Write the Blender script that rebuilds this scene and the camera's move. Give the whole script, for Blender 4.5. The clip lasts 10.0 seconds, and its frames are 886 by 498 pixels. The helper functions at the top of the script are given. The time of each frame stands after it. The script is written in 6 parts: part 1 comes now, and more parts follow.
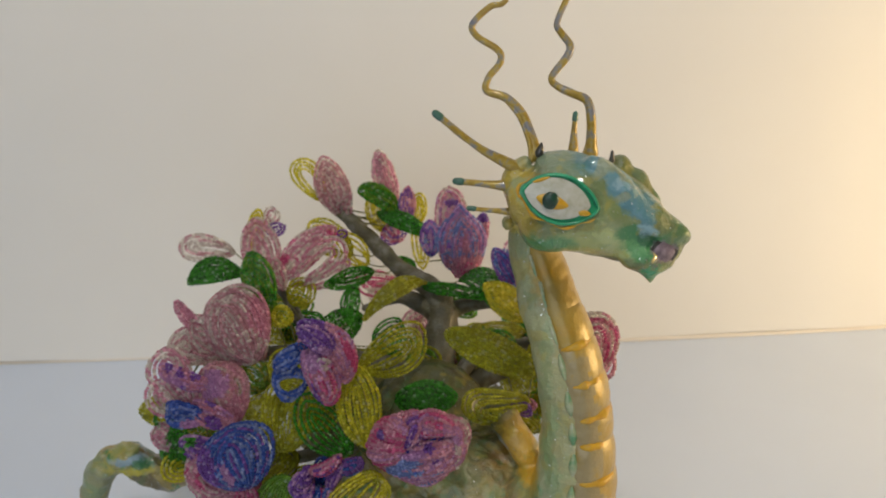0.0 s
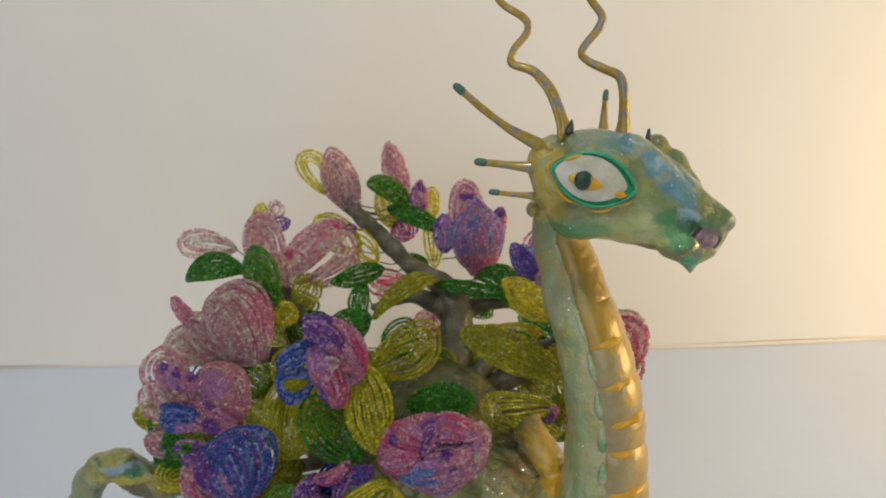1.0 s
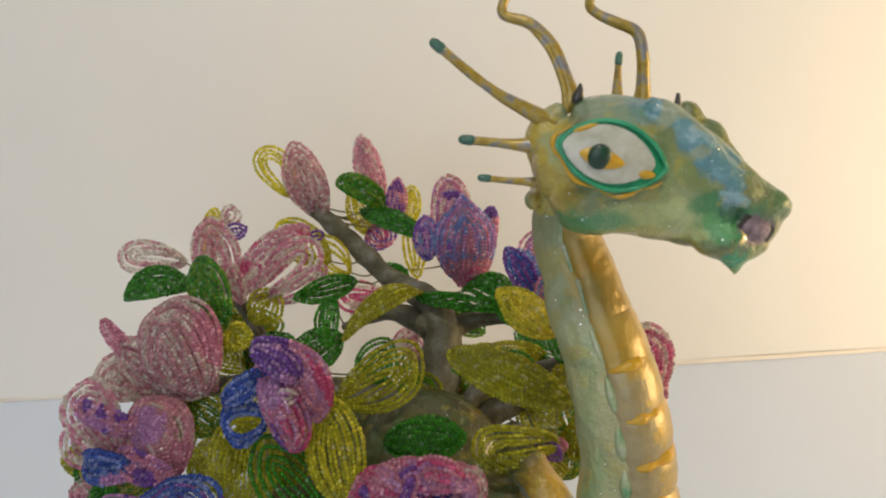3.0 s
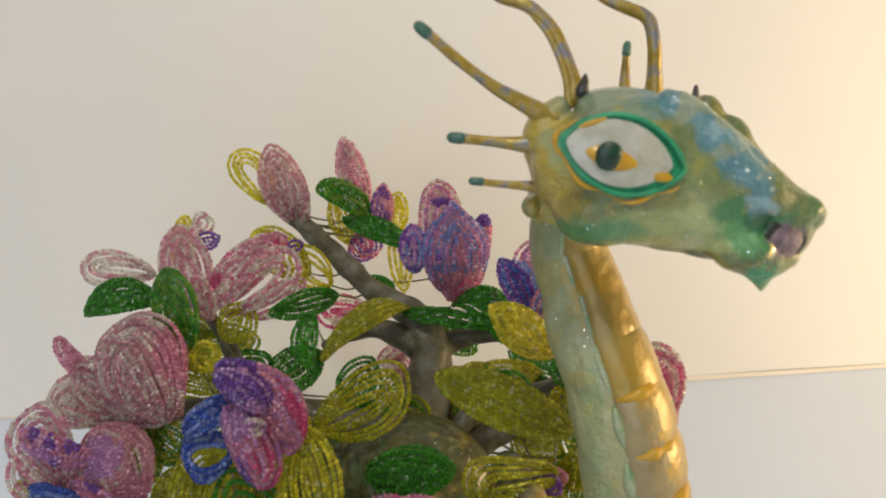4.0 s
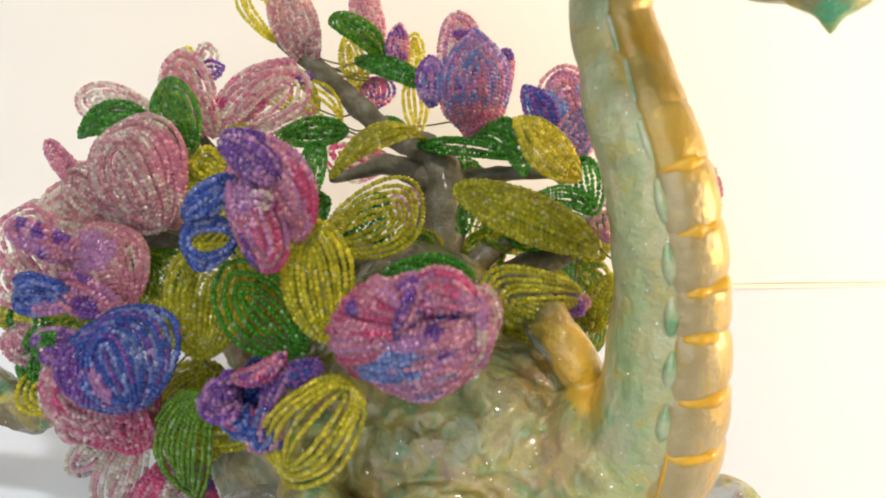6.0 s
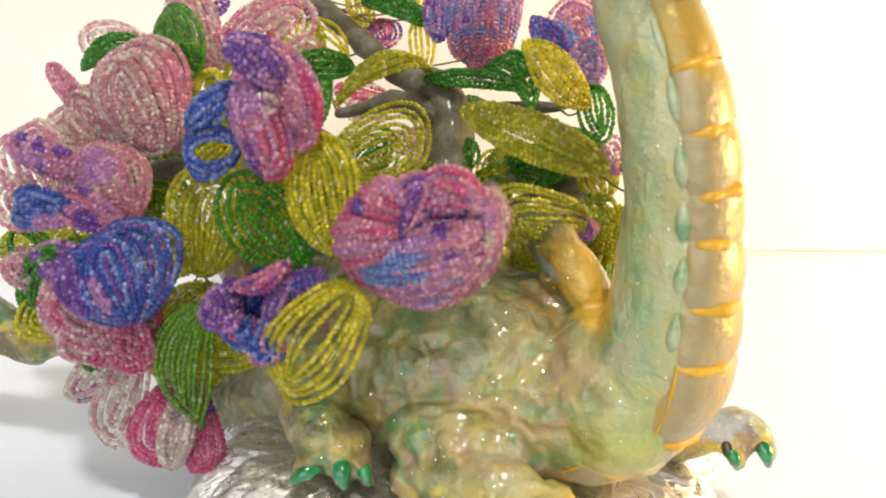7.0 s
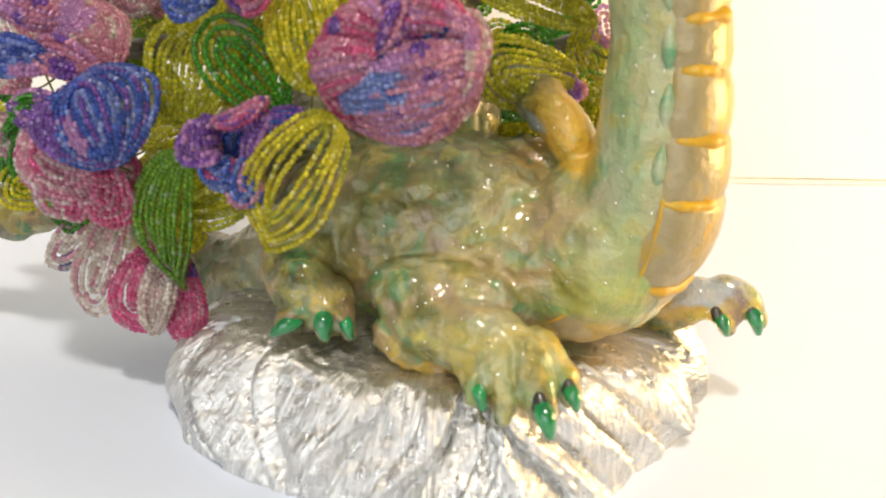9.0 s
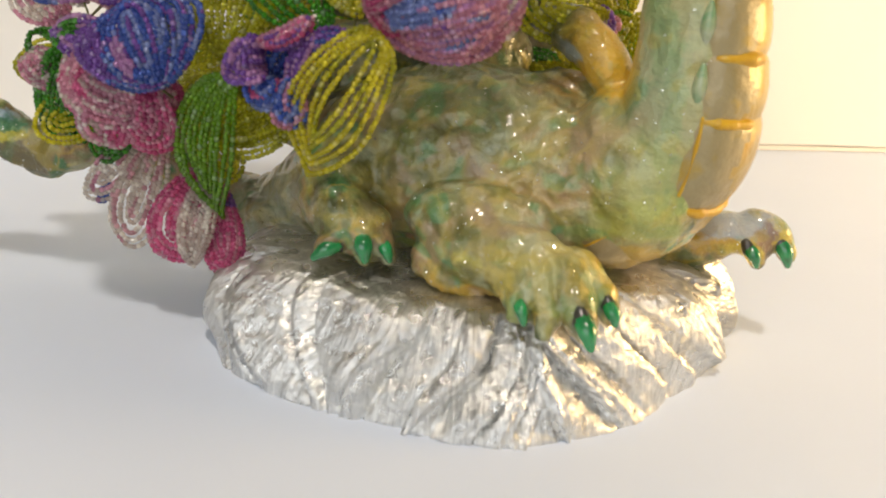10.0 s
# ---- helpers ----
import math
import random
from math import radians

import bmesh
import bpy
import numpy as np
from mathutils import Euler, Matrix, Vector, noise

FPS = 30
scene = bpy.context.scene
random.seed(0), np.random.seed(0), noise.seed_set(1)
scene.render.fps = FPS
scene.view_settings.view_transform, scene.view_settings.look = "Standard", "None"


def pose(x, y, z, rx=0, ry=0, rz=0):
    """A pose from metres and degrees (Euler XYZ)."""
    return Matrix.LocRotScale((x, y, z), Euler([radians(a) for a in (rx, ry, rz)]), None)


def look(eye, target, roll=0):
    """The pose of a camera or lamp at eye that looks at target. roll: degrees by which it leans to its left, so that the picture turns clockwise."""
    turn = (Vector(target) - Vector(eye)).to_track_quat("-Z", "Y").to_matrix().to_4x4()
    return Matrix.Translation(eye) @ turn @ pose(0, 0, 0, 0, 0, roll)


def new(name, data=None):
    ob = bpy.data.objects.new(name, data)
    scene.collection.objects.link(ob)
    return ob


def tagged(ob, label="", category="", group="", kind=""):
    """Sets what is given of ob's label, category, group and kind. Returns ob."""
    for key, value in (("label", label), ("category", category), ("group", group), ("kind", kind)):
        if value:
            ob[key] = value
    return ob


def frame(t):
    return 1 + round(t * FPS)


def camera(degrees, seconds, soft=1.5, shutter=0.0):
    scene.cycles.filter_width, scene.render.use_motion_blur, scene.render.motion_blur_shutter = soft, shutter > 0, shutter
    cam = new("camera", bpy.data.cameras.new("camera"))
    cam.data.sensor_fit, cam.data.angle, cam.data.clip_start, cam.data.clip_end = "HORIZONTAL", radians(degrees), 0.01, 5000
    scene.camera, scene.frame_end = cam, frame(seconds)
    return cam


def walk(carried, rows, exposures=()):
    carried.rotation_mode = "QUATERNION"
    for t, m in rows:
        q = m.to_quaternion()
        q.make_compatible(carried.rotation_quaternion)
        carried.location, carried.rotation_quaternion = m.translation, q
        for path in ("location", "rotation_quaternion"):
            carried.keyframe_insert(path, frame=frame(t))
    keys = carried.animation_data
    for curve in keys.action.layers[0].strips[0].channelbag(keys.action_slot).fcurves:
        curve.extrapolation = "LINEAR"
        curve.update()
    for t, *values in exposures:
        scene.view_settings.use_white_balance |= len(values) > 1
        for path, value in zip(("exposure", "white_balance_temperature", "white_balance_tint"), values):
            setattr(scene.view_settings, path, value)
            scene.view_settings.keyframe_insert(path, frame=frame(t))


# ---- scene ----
cam = camera(58.4, 10.0, 1.9)
cam.data.dof.use_dof, cam.data.dof.focus_distance, cam.data.dof.aperture_fstop = True, 0.31, 18.0
PATH = [
    (0, (0.00583, -0.00009, 0.32148), (0.00579, 0.27874, 0.21077), 0.11),
    (0.5, (-0.00392, 0.00955, 0.31115), (-0.00596, 0.29007, 0.20484), 0.44),
    (1, (-0.00086, 0.02036, 0.30184), (-0.00161, 0.30136, 0.19678), 0.37),
    (1.5, (-0.00343, 0.03312, 0.29645), (-0.00207, 0.31603, 0.19666), 0.75),
    (2, (-0.00092, 0.04959, 0.28546), (-0.00081, 0.33315, 0.18751), 0.03),
    (2.5, (-0.00132, 0.06078, 0.28161), (0.00040, 0.34395, 0.18255), -0.27),
    (3.8, (0.00810, 0.09919, 0.26874), (0.01488, 0.38292, 0.17152), -0.45),
    (4, (0.00370, 0.10189, 0.26804), (0.01039, 0.38615, 0.17238), -0.22),
    (4.5, (-0.00481, 0.10246, 0.25153), (0.00116, 0.38597, 0.15361), 0.25),
    (5, (-0.00649, 0.10023, 0.23357), (-0.00140, 0.38268, 0.13258), 1.25),
    (5.5, (-0.00408, 0.10165, 0.21645), (0.00308, 0.38358, 0.11415), 1.93),
    (5.7, (-0.00441, 0.10151, 0.21398), (0.00431, 0.38288, 0.11026), 2.04),
    (6.8, (-0.00208, 0.09752, 0.18690), (0.00560, 0.37879, 0.08284), 2.67),
    (7, (-0.00391, 0.09632, 0.18351), (0.00365, 0.37773, 0.07982), 2.62),
    (7.5, (-0.00281, 0.09877, 0.17956), (0.00444, 0.37938, 0.07371), 2.51),
    (8, (-0.00097, 0.09579, 0.16865), (0.00616, 0.37577, 0.06113), 2.29),
    (8.5, (0.00150, 0.09351, 0.15739), (0.00831, 0.37335, 0.04947), 2.57),
    (9, (0.00369, 0.08650, 0.14591), (0.00986, 0.36579, 0.03656), 2.64),
    (9.5, (0.00364, 0.08177, 0.13298), (0.01036, 0.36041, 0.02202), 3.11),
    (10, (-0.00706, 0.07592, 0.12780), (-0.00031, 0.35445, 0.01657), 2.93),
]
EXPOSURES = [
    (0, -0.62, 6560, 10), (2.5, -0.45, 6590, 10), (4.5, -0.28, 6650, 10), (5.5, 0.12, 6720, 11),
    (7.5, 0.54, 7080, 12), (8.5, 0.54, 7120, 12), (9.5, 0.17, 7200, 12), (10, 0.03, 7220, 12),
]
walk(cam, [(t, look(eye, target, roll)) for t, eye, target, roll in PATH], EXPOSURES)

# ---- light of the room: a cool window, a warm table lamp, both out of view ----
world = bpy.data.worlds.new("room_air")
scene.world = world
world.use_nodes = True
world.node_tree.nodes["Background"].inputs[0].default_value = (0.86, 0.93, 1.0, 1)
world.node_tree.nodes["Background"].inputs[1].default_value = 0.31


def area_lamp(name, eye, target, width, height, power, colour):
    data = bpy.data.lights.new(name, "AREA")
    data.shape, data.size, data.size_y = "RECTANGLE", width, height
    data.energy, data.color = power, colour
    ob = new(name, data)
    ob.matrix_world = look(eye, target)
    return ob


area_lamp("window_light", (-0.70, -1.60, 0.80), (0.0, 0.36, 0.12), 2.4, 1.5, 22.5, (0.81, 0.895, 1.0))
area_lamp("ceiling_spot_light", (0.04, -0.15, 1.10), (0.0, 0.34, 0.1), 0.095, 0.095, 5.6, (1.0, 0.96, 0.90))
area_lamp("warm_lamp_light", (0.84, 0.30, 0.19), (0.0, 0.42, 0.12), 0.36, 0.28, 6.2, (1.0, 0.71, 0.36))

# ---- materials ----
def material(name):
    m = bpy.data.materials.new(name)
    m.use_nodes = True
    return m, m.node_tree.nodes, m.node_tree.links, m.node_tree.nodes["Principled BSDF"]


def noise_node(nodes, links, scale, detail=4.0, rough=0.55, coords=None, warp=0.0):
    n = nodes.new("ShaderNodeTexNoise")
    n.inputs["Scale"].default_value, n.inputs["Detail"].default_value = scale, detail
    n.inputs["Roughness"].default_value, n.inputs["Distortion"].default_value = rough, warp
    if coords is None:
        tc = nodes.new("ShaderNodeTexCoord")
        coords = tc.outputs["Object"]
    links.new(coords, n.inputs["Vector"])
    return n


def ramp_node(nodes, links, fac, stops):
    r = nodes.new("ShaderNodeValToRGB")
    e = r.color_ramp.elements
    while len(e) < len(stops):
        e.new(0.5)
    for el, (p, c) in zip(e, stops):
        el.position, el.color = p, (*c, 1)
    links.new(fac, r.inputs[0])
    return r


def mix_node(nodes, links, fac, a, b, blend="MIX"):
    m = nodes.new("ShaderNodeMix")
    m.data_type, m.blend_type = "RGBA", blend
    for value, sock in ((fac, m.inputs[0]), (a, m.inputs[6]), (b, m.inputs[7])):
        if isinstance(value, bpy.types.NodeSocket):
            links.new(value, sock)
        elif isinstance(value, (int, float)):
            sock.default_value = value
        else:
            sock.default_value = (*value, 1)
    return m.outputs[2]


def bump_node(nodes, links, height, strength, distance, bsdf, under=None):
    b = nodes.new("ShaderNodeBump")
    b.inputs["Strength"].default_value, b.inputs["Distance"].default_value = strength, distance
    links.new(height, b.inputs["Height"])
    if under is not None:
        links.new(under, b.inputs["Normal"])
    links.new(b.outputs[0], bsdf.inputs["Normal"])
    return b.outputs[0]


def bead_material(name, dark, light, clear=0.45):
    """Glass seed beads: each bead its own shade, glossy and letting light through; some have a bright silver lining, a
    few are whitened to imitate sparkles.
    """
    m, nodes, links, bsdf = material(name)
    geo = nodes.new("ShaderNodeNewGeometry")
    mid = tuple((a + b) / 2 for a, b in zip(dark, light))
    shine = tuple(min(0.95, 0.97 * c + 0.02) for c in light)
    # highlight put into the colour of a few beads
    pale = tuple(min(0.95, 0.70 * c + 0.24) for c in light)
    ramp = ramp_node(nodes, links, geo.outputs["Random Per Island"], [(0.0, tuple(0.88 * c for c in mid)), (0.70, tuple(0.25 * a + 0.75 * b for a, b in zip(mid, light))), (0.73, shine), (0.93, shine), (0.94, pale), (1.0, pale)])
    links.new(ramp.outputs[0], bsdf.inputs["Base Color"])
    satin = ramp_node(nodes, links, geo.outputs["Random Per Island"], [(0.70, (0.10,) * 3), (0.73, (0.33,) * 3)])
    links.new(satin.outputs[0], bsdf.inputs["Roughness"])
    lined = ramp_node(nodes, links, geo.outputs["Random Per Island"], [(0.70, (0.0,) * 3), (0.73, (0.9,) * 3)])
    links.new(lined.outputs[0], bsdf.inputs["Metallic"])
    bsdf.inputs["IOR"].default_value = 1.52
    bsdf.inputs["Transmission Weight"].default_value = 0.40
    bsdf.inputs["Coat Weight"].default_value = 1.0
    bsdf.inputs["Coat Roughness"].default_value = 0.03
    thin = nodes.new("ShaderNodeBsdfTranslucent")
    links.new(ramp.outputs[0], thin.inputs["Color"])
    mix = nodes.new("ShaderNodeMixShader")
    mix.inputs[0].default_value = clear
    links.new(bsdf.outputs[0], mix.inputs[1])
    links.new(thin.outputs[0], mix.inputs[2])
    # the clear glass round the coloured core
    clear_glass = nodes.new("ShaderNodeBsdfTransparent")
    tint = mix_node(nodes, links, 0.45, ramp.outputs[0], (1.0, 1.0, 1.0))
    links.new(tint, clear_glass.inputs["Color"])
    whole = nodes.new("ShaderNodeMixShader")
    whole.inputs[0].default_value = 0.25
    links.new(mix.outputs[0], whole.inputs[1])
    links.new(clear_glass.outputs[0], whole.inputs[2])
    links.new(whole.outputs[0], nodes["Material Output"].inputs["Surface"])
    return m


BEADS = {
    "olive": bead_material("bead_olive", (0.35, 0.345, 0.010), (0.68, 0.67, 0.04)),
    "yellow": bead_material("bead_yellow", (0.60, 0.54, 0.010), (0.90, 0.82, 0.06)),
    "green": bead_material("bead_green", (0.022, 0.19, 0.010), (0.075, 0.44, 0.022)),
    "leafgreen": bead_material("bead_leafgreen", (0.11, 0.29, 0.010), (0.25, 0.50, 0.028)),
    "pink": bead_material("bead_pink", (0.62, 0.17, 0.31), (0.90, 0.50, 0.62)),
    "hotpink": bead_material("bead_hotpink", (0.66, 0.055, 0.23), (0.88, 0.21, 0.44)),
    "mauve": bead_material("bead_mauve", (0.55, 0.21, 0.28), (0.86, 0.53, 0.58)),
    "champagne": bead_material("bead_champagne", (0.713, 0.496, 0.434), (0.92, 0.884, 0.806)),
    "purple": bead_material("bead_purple", (0.17, 0.055, 0.36), (0.38, 0.17, 0.62)),
    "lilac": bead_material("bead_lilac", (0.48, 0.20, 0.50), (0.80, 0.47, 0.76)),
    "blue": bead_material("bead_blue", (0.025, 0.068, 0.40), (0.10, 0.21, 0.68)),
    "navy": bead_material("bead_navy", (0.008, 0.022, 0.18), (0.02, 0.07, 0.40)),
    "skyblue": bead_material("bead_skyblue", (0.15, 0.23, 0.60), (0.38, 0.49, 0.84)),
}


def paper_material(name, colour, blotch, fibre=900.0):
    m, nodes, links, bsdf = material(name)
    big = noise_node(nodes, links, 5.0, 3.0)
    fine = noise_node(nodes, links, fibre, 5.0, 0.7)
    ramp = ramp_node(nodes, links, big.outputs[0], [(0.3, blotch), (0.7, colour)])
    links.new(ramp.outputs[0], bsdf.inputs["Base Color"])
    bsdf.inputs["Roughness"].default_value = 0.62
    soft = noise_node(nodes, links, 14.0, 2.0)
    first = nodes.new("ShaderNodeBump")
    first.inputs["Strength"].default_value, first.inputs["Distance"].default_value = 0.25, 0.004
    links.new(soft.outputs[0], first.inputs["Height"])
    bump_node(nodes, links, fine.outputs[0], 0.12, 0.0003, bsdf, first.outputs[0])
    return m


MAT_TABLE = paper_material("white_table_sheet", (0.70, 0.77, 0.89), (0.67, 0.735, 0.85))
MAT_WALL = paper_material("cream_backdrop_board", (0.79, 0.775, 0.735), (0.765, 0.745, 0.70))
# the board's foot lip: cream taken down to tan for the shade it lies in
MAT_SHADED_LIP = paper_material("shaded_board_lip", (0.77, 0.72, 0.64), (0.72, 0.67, 0.59))
MAT_ROOM = paper_material("room_plaster", (0.72, 0.70, 0.66), (0.66, 0.64, 0.60), 300.0)


def silver_material():
    m, nodes, links, bsdf = material("silver_leaf_paint")
    # brush strokes that run up the sides of the rock, crossed by a few slanting ones
    tc = nodes.new("ShaderNodeTexCoord")
    sep = nodes.new("ShaderNodeSeparateXYZ")
    links.new(tc.outputs["Object"], sep.inputs[0])
    turn = nodes.new("ShaderNodeMath")
    turn.operation = "ARCTAN2"
    links.new(sep.outputs[1], turn.inputs[0])
    links.new(sep.outputs[0], turn.inputs[1])
    around = nodes.new("ShaderNodeMath")
    around.operation = "MULTIPLY"
    links.new(turn.outputs[0], around.inputs[0])
    around.inputs[1].default_value = 0.10
    high = nodes.new("ShaderNodeMath")
    high.operation = "MULTIPLY"
    links.new(sep.outputs[2], high.inputs[0])
    high.inputs[1].default_value = 0.14
    both = nodes.new("ShaderNodeCombineXYZ")
    links.new(around.outputs[0], both.inputs[0])
    links.new(high.outputs[0], both.inputs[1])
    strokes = noise_node(nodes, links, 620.0, 5.0, 0.65, both.outputs[0], 0.8)
    lumps = noise_node(nodes, links, 150.0, 3.0)
    ramp = ramp_node(nodes, links, strokes.outputs[0], [(0.28, (0.52, 0.52, 0.50)), (0.5, (0.72, 0.715, 0.69)), (0.72, (0.92, 0.915, 0.88))])
    links.new(ramp.outputs[0], bsdf.inputs["Base Color"])
    bsdf.inputs["Metallic"].default_value = 0.92
    rr = ramp_node(nodes, links, lumps.outputs[0], [(0.3, (0.22,) * 3), (0.7, (0.38,) * 3)])
    links.new(rr.outputs[0], bsdf.inputs["Roughness"])
    first = nodes.new("ShaderNodeBump")
    first.inputs["Strength"].default_value, first.inputs["Distance"].default_value = 0.7, 0.0032
    links.new(lumps.outputs[0], first.inputs["Height"])
    bump_node(nodes, links, strokes.outputs[0], 0.55, 0.0012, bsdf, first.outputs[0])
    return m


MAT_SILVER = silver_material()


def plain_paint(name, colours, scale=160.0, rough=0.28, metal=0.0, coat=0.5, bump=0.3, spread=(0.3, 0.7)):
    """Hand-laid glossy paint in a few blended tones."""
    m, nodes, links, bsdf = material(name)
    n = noise_node(nodes, links, scale, 4.0, 0.6)
    k = len(colours)
    stops = [(spread[0] + (spread[1] - spread[0]) * i / max(1, k - 1), c) for i, c in enumerate(colours)]
    ramp = ramp_node(nodes, links, n.outputs[0], stops)
    links.new(ramp.outputs[0], bsdf.inputs["Base Color"])
    bsdf.inputs["Roughness"].default_value, bsdf.inputs["Metallic"].default_value = rough, metal
    bsdf.inputs["Coat Weight"].default_value, bsdf.inputs["Coat Roughness"].default_value = coat, 0.12
    n2 = noise_node(nodes, links, scale * 3, 4.0)
    bump_node(nodes, links, n2.outputs[0], bump, 0.0012, bsdf)
    return m


def zoned_paint(name, zones, ground):
    """Clay painted in washes: an ellipsoid zone (centre, radii, colour, share) with a ragged brushed edge for each wash."""
    m, nodes, links, bsdf = material(name)
    tc = nodes.new("ShaderNodeTexCoord")
    warp = noise_node(nodes, links, 85.0, 5.0, 0.68, tc.outputs["Object"])
    off = nodes.new("ShaderNodeVectorMath")
    off.operation = "MULTIPLY_ADD"
    links.new(warp.outputs["Color"], off.inputs[0])
    off.inputs[1].default_value = (0.016,) * 3
    links.new(tc.outputs["Object"], off.inputs[2])
    back = nodes.new("ShaderNodeVectorMath")
    back.operation = "SUBTRACT"
    links.new(off.outputs[0], back.inputs[0])
    back.inputs[1].default_value = (0.008,) * 3
    mottle = noise_node(nodes, links, 95.0, 3.0, 0.55)
    col = ramp_node(nodes, links, mottle.outputs[0], ground).outputs[0]
    def blotch(scale, low, high, colour, share, shift, ridge=False):
        mp = nodes.new("ShaderNodeMapping")
        mp.inputs["Location"].default_value = (shift, shift * 0.7, -shift)
        links.new(tc.outputs["Object"], mp.inputs["Vector"])
        n = noise_node(nodes, links, scale, 2.0, 0.5, mp.outputs[0], 0.4)
        stops = [(low, (0, 0, 0)), ((low + high) / 2, (share,) * 3), (high, (0, 0, 0))] if ridge else [(low, (0, 0, 0)), (high, (share,) * 3)]
        return mix_node(nodes, links, ramp_node(nodes, links, n.outputs[0], stops).outputs[0], col, colour)

    col = blotch(60.0, 0.50, 0.60, (0.30, 0.16, 0.07), 0.8, 0.3)
    col = blotch(80.0, 0.56, 0.63, (0.015, 0.19, 0.05), 0.85, 1.7)
    col = blotch(60.0, 0.455, 0.525, (0.55, 0.36, 0.04), 0.6, 2.9, True)
    col = blotch(75.0, 0.58, 0.64, (0.46, 0.45, 0.20), 0.6, 4.1)
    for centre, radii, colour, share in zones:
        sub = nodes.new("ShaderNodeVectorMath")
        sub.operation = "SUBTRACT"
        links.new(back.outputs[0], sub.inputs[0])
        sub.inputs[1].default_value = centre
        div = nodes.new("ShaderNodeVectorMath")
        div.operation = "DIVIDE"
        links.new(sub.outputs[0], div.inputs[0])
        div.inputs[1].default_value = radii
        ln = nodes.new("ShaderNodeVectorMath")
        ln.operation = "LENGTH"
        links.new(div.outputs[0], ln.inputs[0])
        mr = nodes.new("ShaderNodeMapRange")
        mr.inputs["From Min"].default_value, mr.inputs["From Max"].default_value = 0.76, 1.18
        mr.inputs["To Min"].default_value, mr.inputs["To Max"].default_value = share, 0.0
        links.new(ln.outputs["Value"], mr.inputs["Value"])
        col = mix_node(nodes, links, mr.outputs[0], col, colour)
    col = blotch(105.0, 0.57, 0.63, (0.46, 0.36, 0.05), 0.35, 5.3)
    col = blotch(120.0, 0.59, 0.65, (0.03, 0.22, 0.08), 0.2, 6.1)
    # the flank and legs carry more broken washes than neck and head
    xyz = nodes.new("ShaderNodeSeparateXYZ")
    links.new(back.outputs[0], xyz.inputs[0])
    below = nodes.new("ShaderNodeMapRange")
    below.inputs["From Min"].default_value, below.inputs["From Max"].default_value = 0.086, 0.077
    links.new(xyz.outputs["Z"], below.inputs["Value"])
    before = nodes.new("ShaderNodeMapRange")
    before.inputs["From Min"].default_value, before.inputs["From Max"].default_value = 0.054, 0.040
    links.new(xyz.outputs["X"], before.inputs["Value"])
    flank = nodes.new("ShaderNodeMath")
    flank.operation = "MULTIPLY"
    links.new(below.outputs[0], flank.inputs[0])
    links.new(before.outputs[0], flank.inputs[1])
    ahead = nodes.new("ShaderNodeMapRange")
    ahead.inputs["From Min"].default_value, ahead.inputs["From Max"].default_value = -0.100, -0.070
    links.new(xyz.outputs["X"], ahead.inputs["Value"])
    body = nodes.new("ShaderNodeMath")
    body.operation = "MULTIPLY"
    links.new(flank.outputs[0], body.inputs[0])
    links.new(ahead.outputs[0], body.inputs[1])
    bare = col
    col = blotch(62.0, 0.48, 0.62, (0.33, 0.22, 0.14), 0.6, 7.7)
    col = blotch(70.0, 0.52, 0.62, (0.10, 0.11, 0.02), 0.75, 8.3)
    col = blotch(95.0, 0.57, 0.65, (0.03, 0.24, 0.09), 0.55, 9.1)
    col = blotch(58.0, 0.40, 0.56, (0.52, 0.40, 0.08), 0.32, 10.4, True)
    col = blotch(90.0, 0.58, 0.66, (0.44, 0.50, 0.36), 0.35, 11.9)
    col = mix_node(nodes, links, body.outputs[0], bare, col)
    fleck = noise_node(nodes, links, 620.0, 3.0, 0.7)
    fl = ramp_node(nodes, links, fleck.outputs[0], [(0.60, (0, 0, 0)), (0.70, (1, 1, 1))])
    fm = nodes.new("ShaderNodeMath")
    fm.operation = "MULTIPLY"
    links.new(fl.outputs[0], fm.inputs[0])
    fm.inputs[1].default_value = 0.16
    col = mix_node(nodes, links, fm.outputs[0], col, (0.62, 0.62, 0.38))
    links.new(col, bsdf.inputs["Base Color"])
    bsdf.inputs["Roughness"].default_value = 0.30
    bsdf.inputs["Metallic"].default_value = 0.05
    bsdf.inputs["Coat Weight"].default_value, bsdf.inputs["Coat Roughness"].default_value = 0.6, 0.08
    lump = noise_node(nodes, links, 190.0, 5.0, 0.6)
    first = nodes.new("ShaderNodeBump")
    first.inputs["Strength"].default_value, first.inputs["Distance"].default_value = 0.6, 0.0028
    links.new(lump.outputs[0], first.inputs["Height"])
    fine = noise_node(nodes, links, 620.0, 3.0, 0.6)
    bump_node(nodes, links, fine.outputs[0], 0.5, 0.0010, bsdf, first.outputs[0])
    return m


# ---- building helpers ----
def curve_points(points, steps=6):
    """A smooth line through the points (Catmull-Rom)."""
    p = np.array(points, float)
    if len(p) < 3:
        return np.array([p[0] + (p[-1] - p[0]) * i / steps for i in range(steps + 1)])
    q = np.vstack([2 * p[0] - p[1], p, 2 * p[-1] - p[-2]])
    out = []
    for i in range(1, len(q) - 2):
        for k in range(steps):
            t = k / steps
            out.append(0.5 * ((2 * q[i]) + (q[i + 1] - q[i - 1]) * t + (2 * q[i - 1] - 5 * q[i] + 4 * q[i + 1] - q[i + 2]) * t * t + (3 * q[i] - q[i - 1] - 3 * q[i + 1] + q[i + 2]) * t ** 3))
    out.append(q[-2])
    return np.array(out)


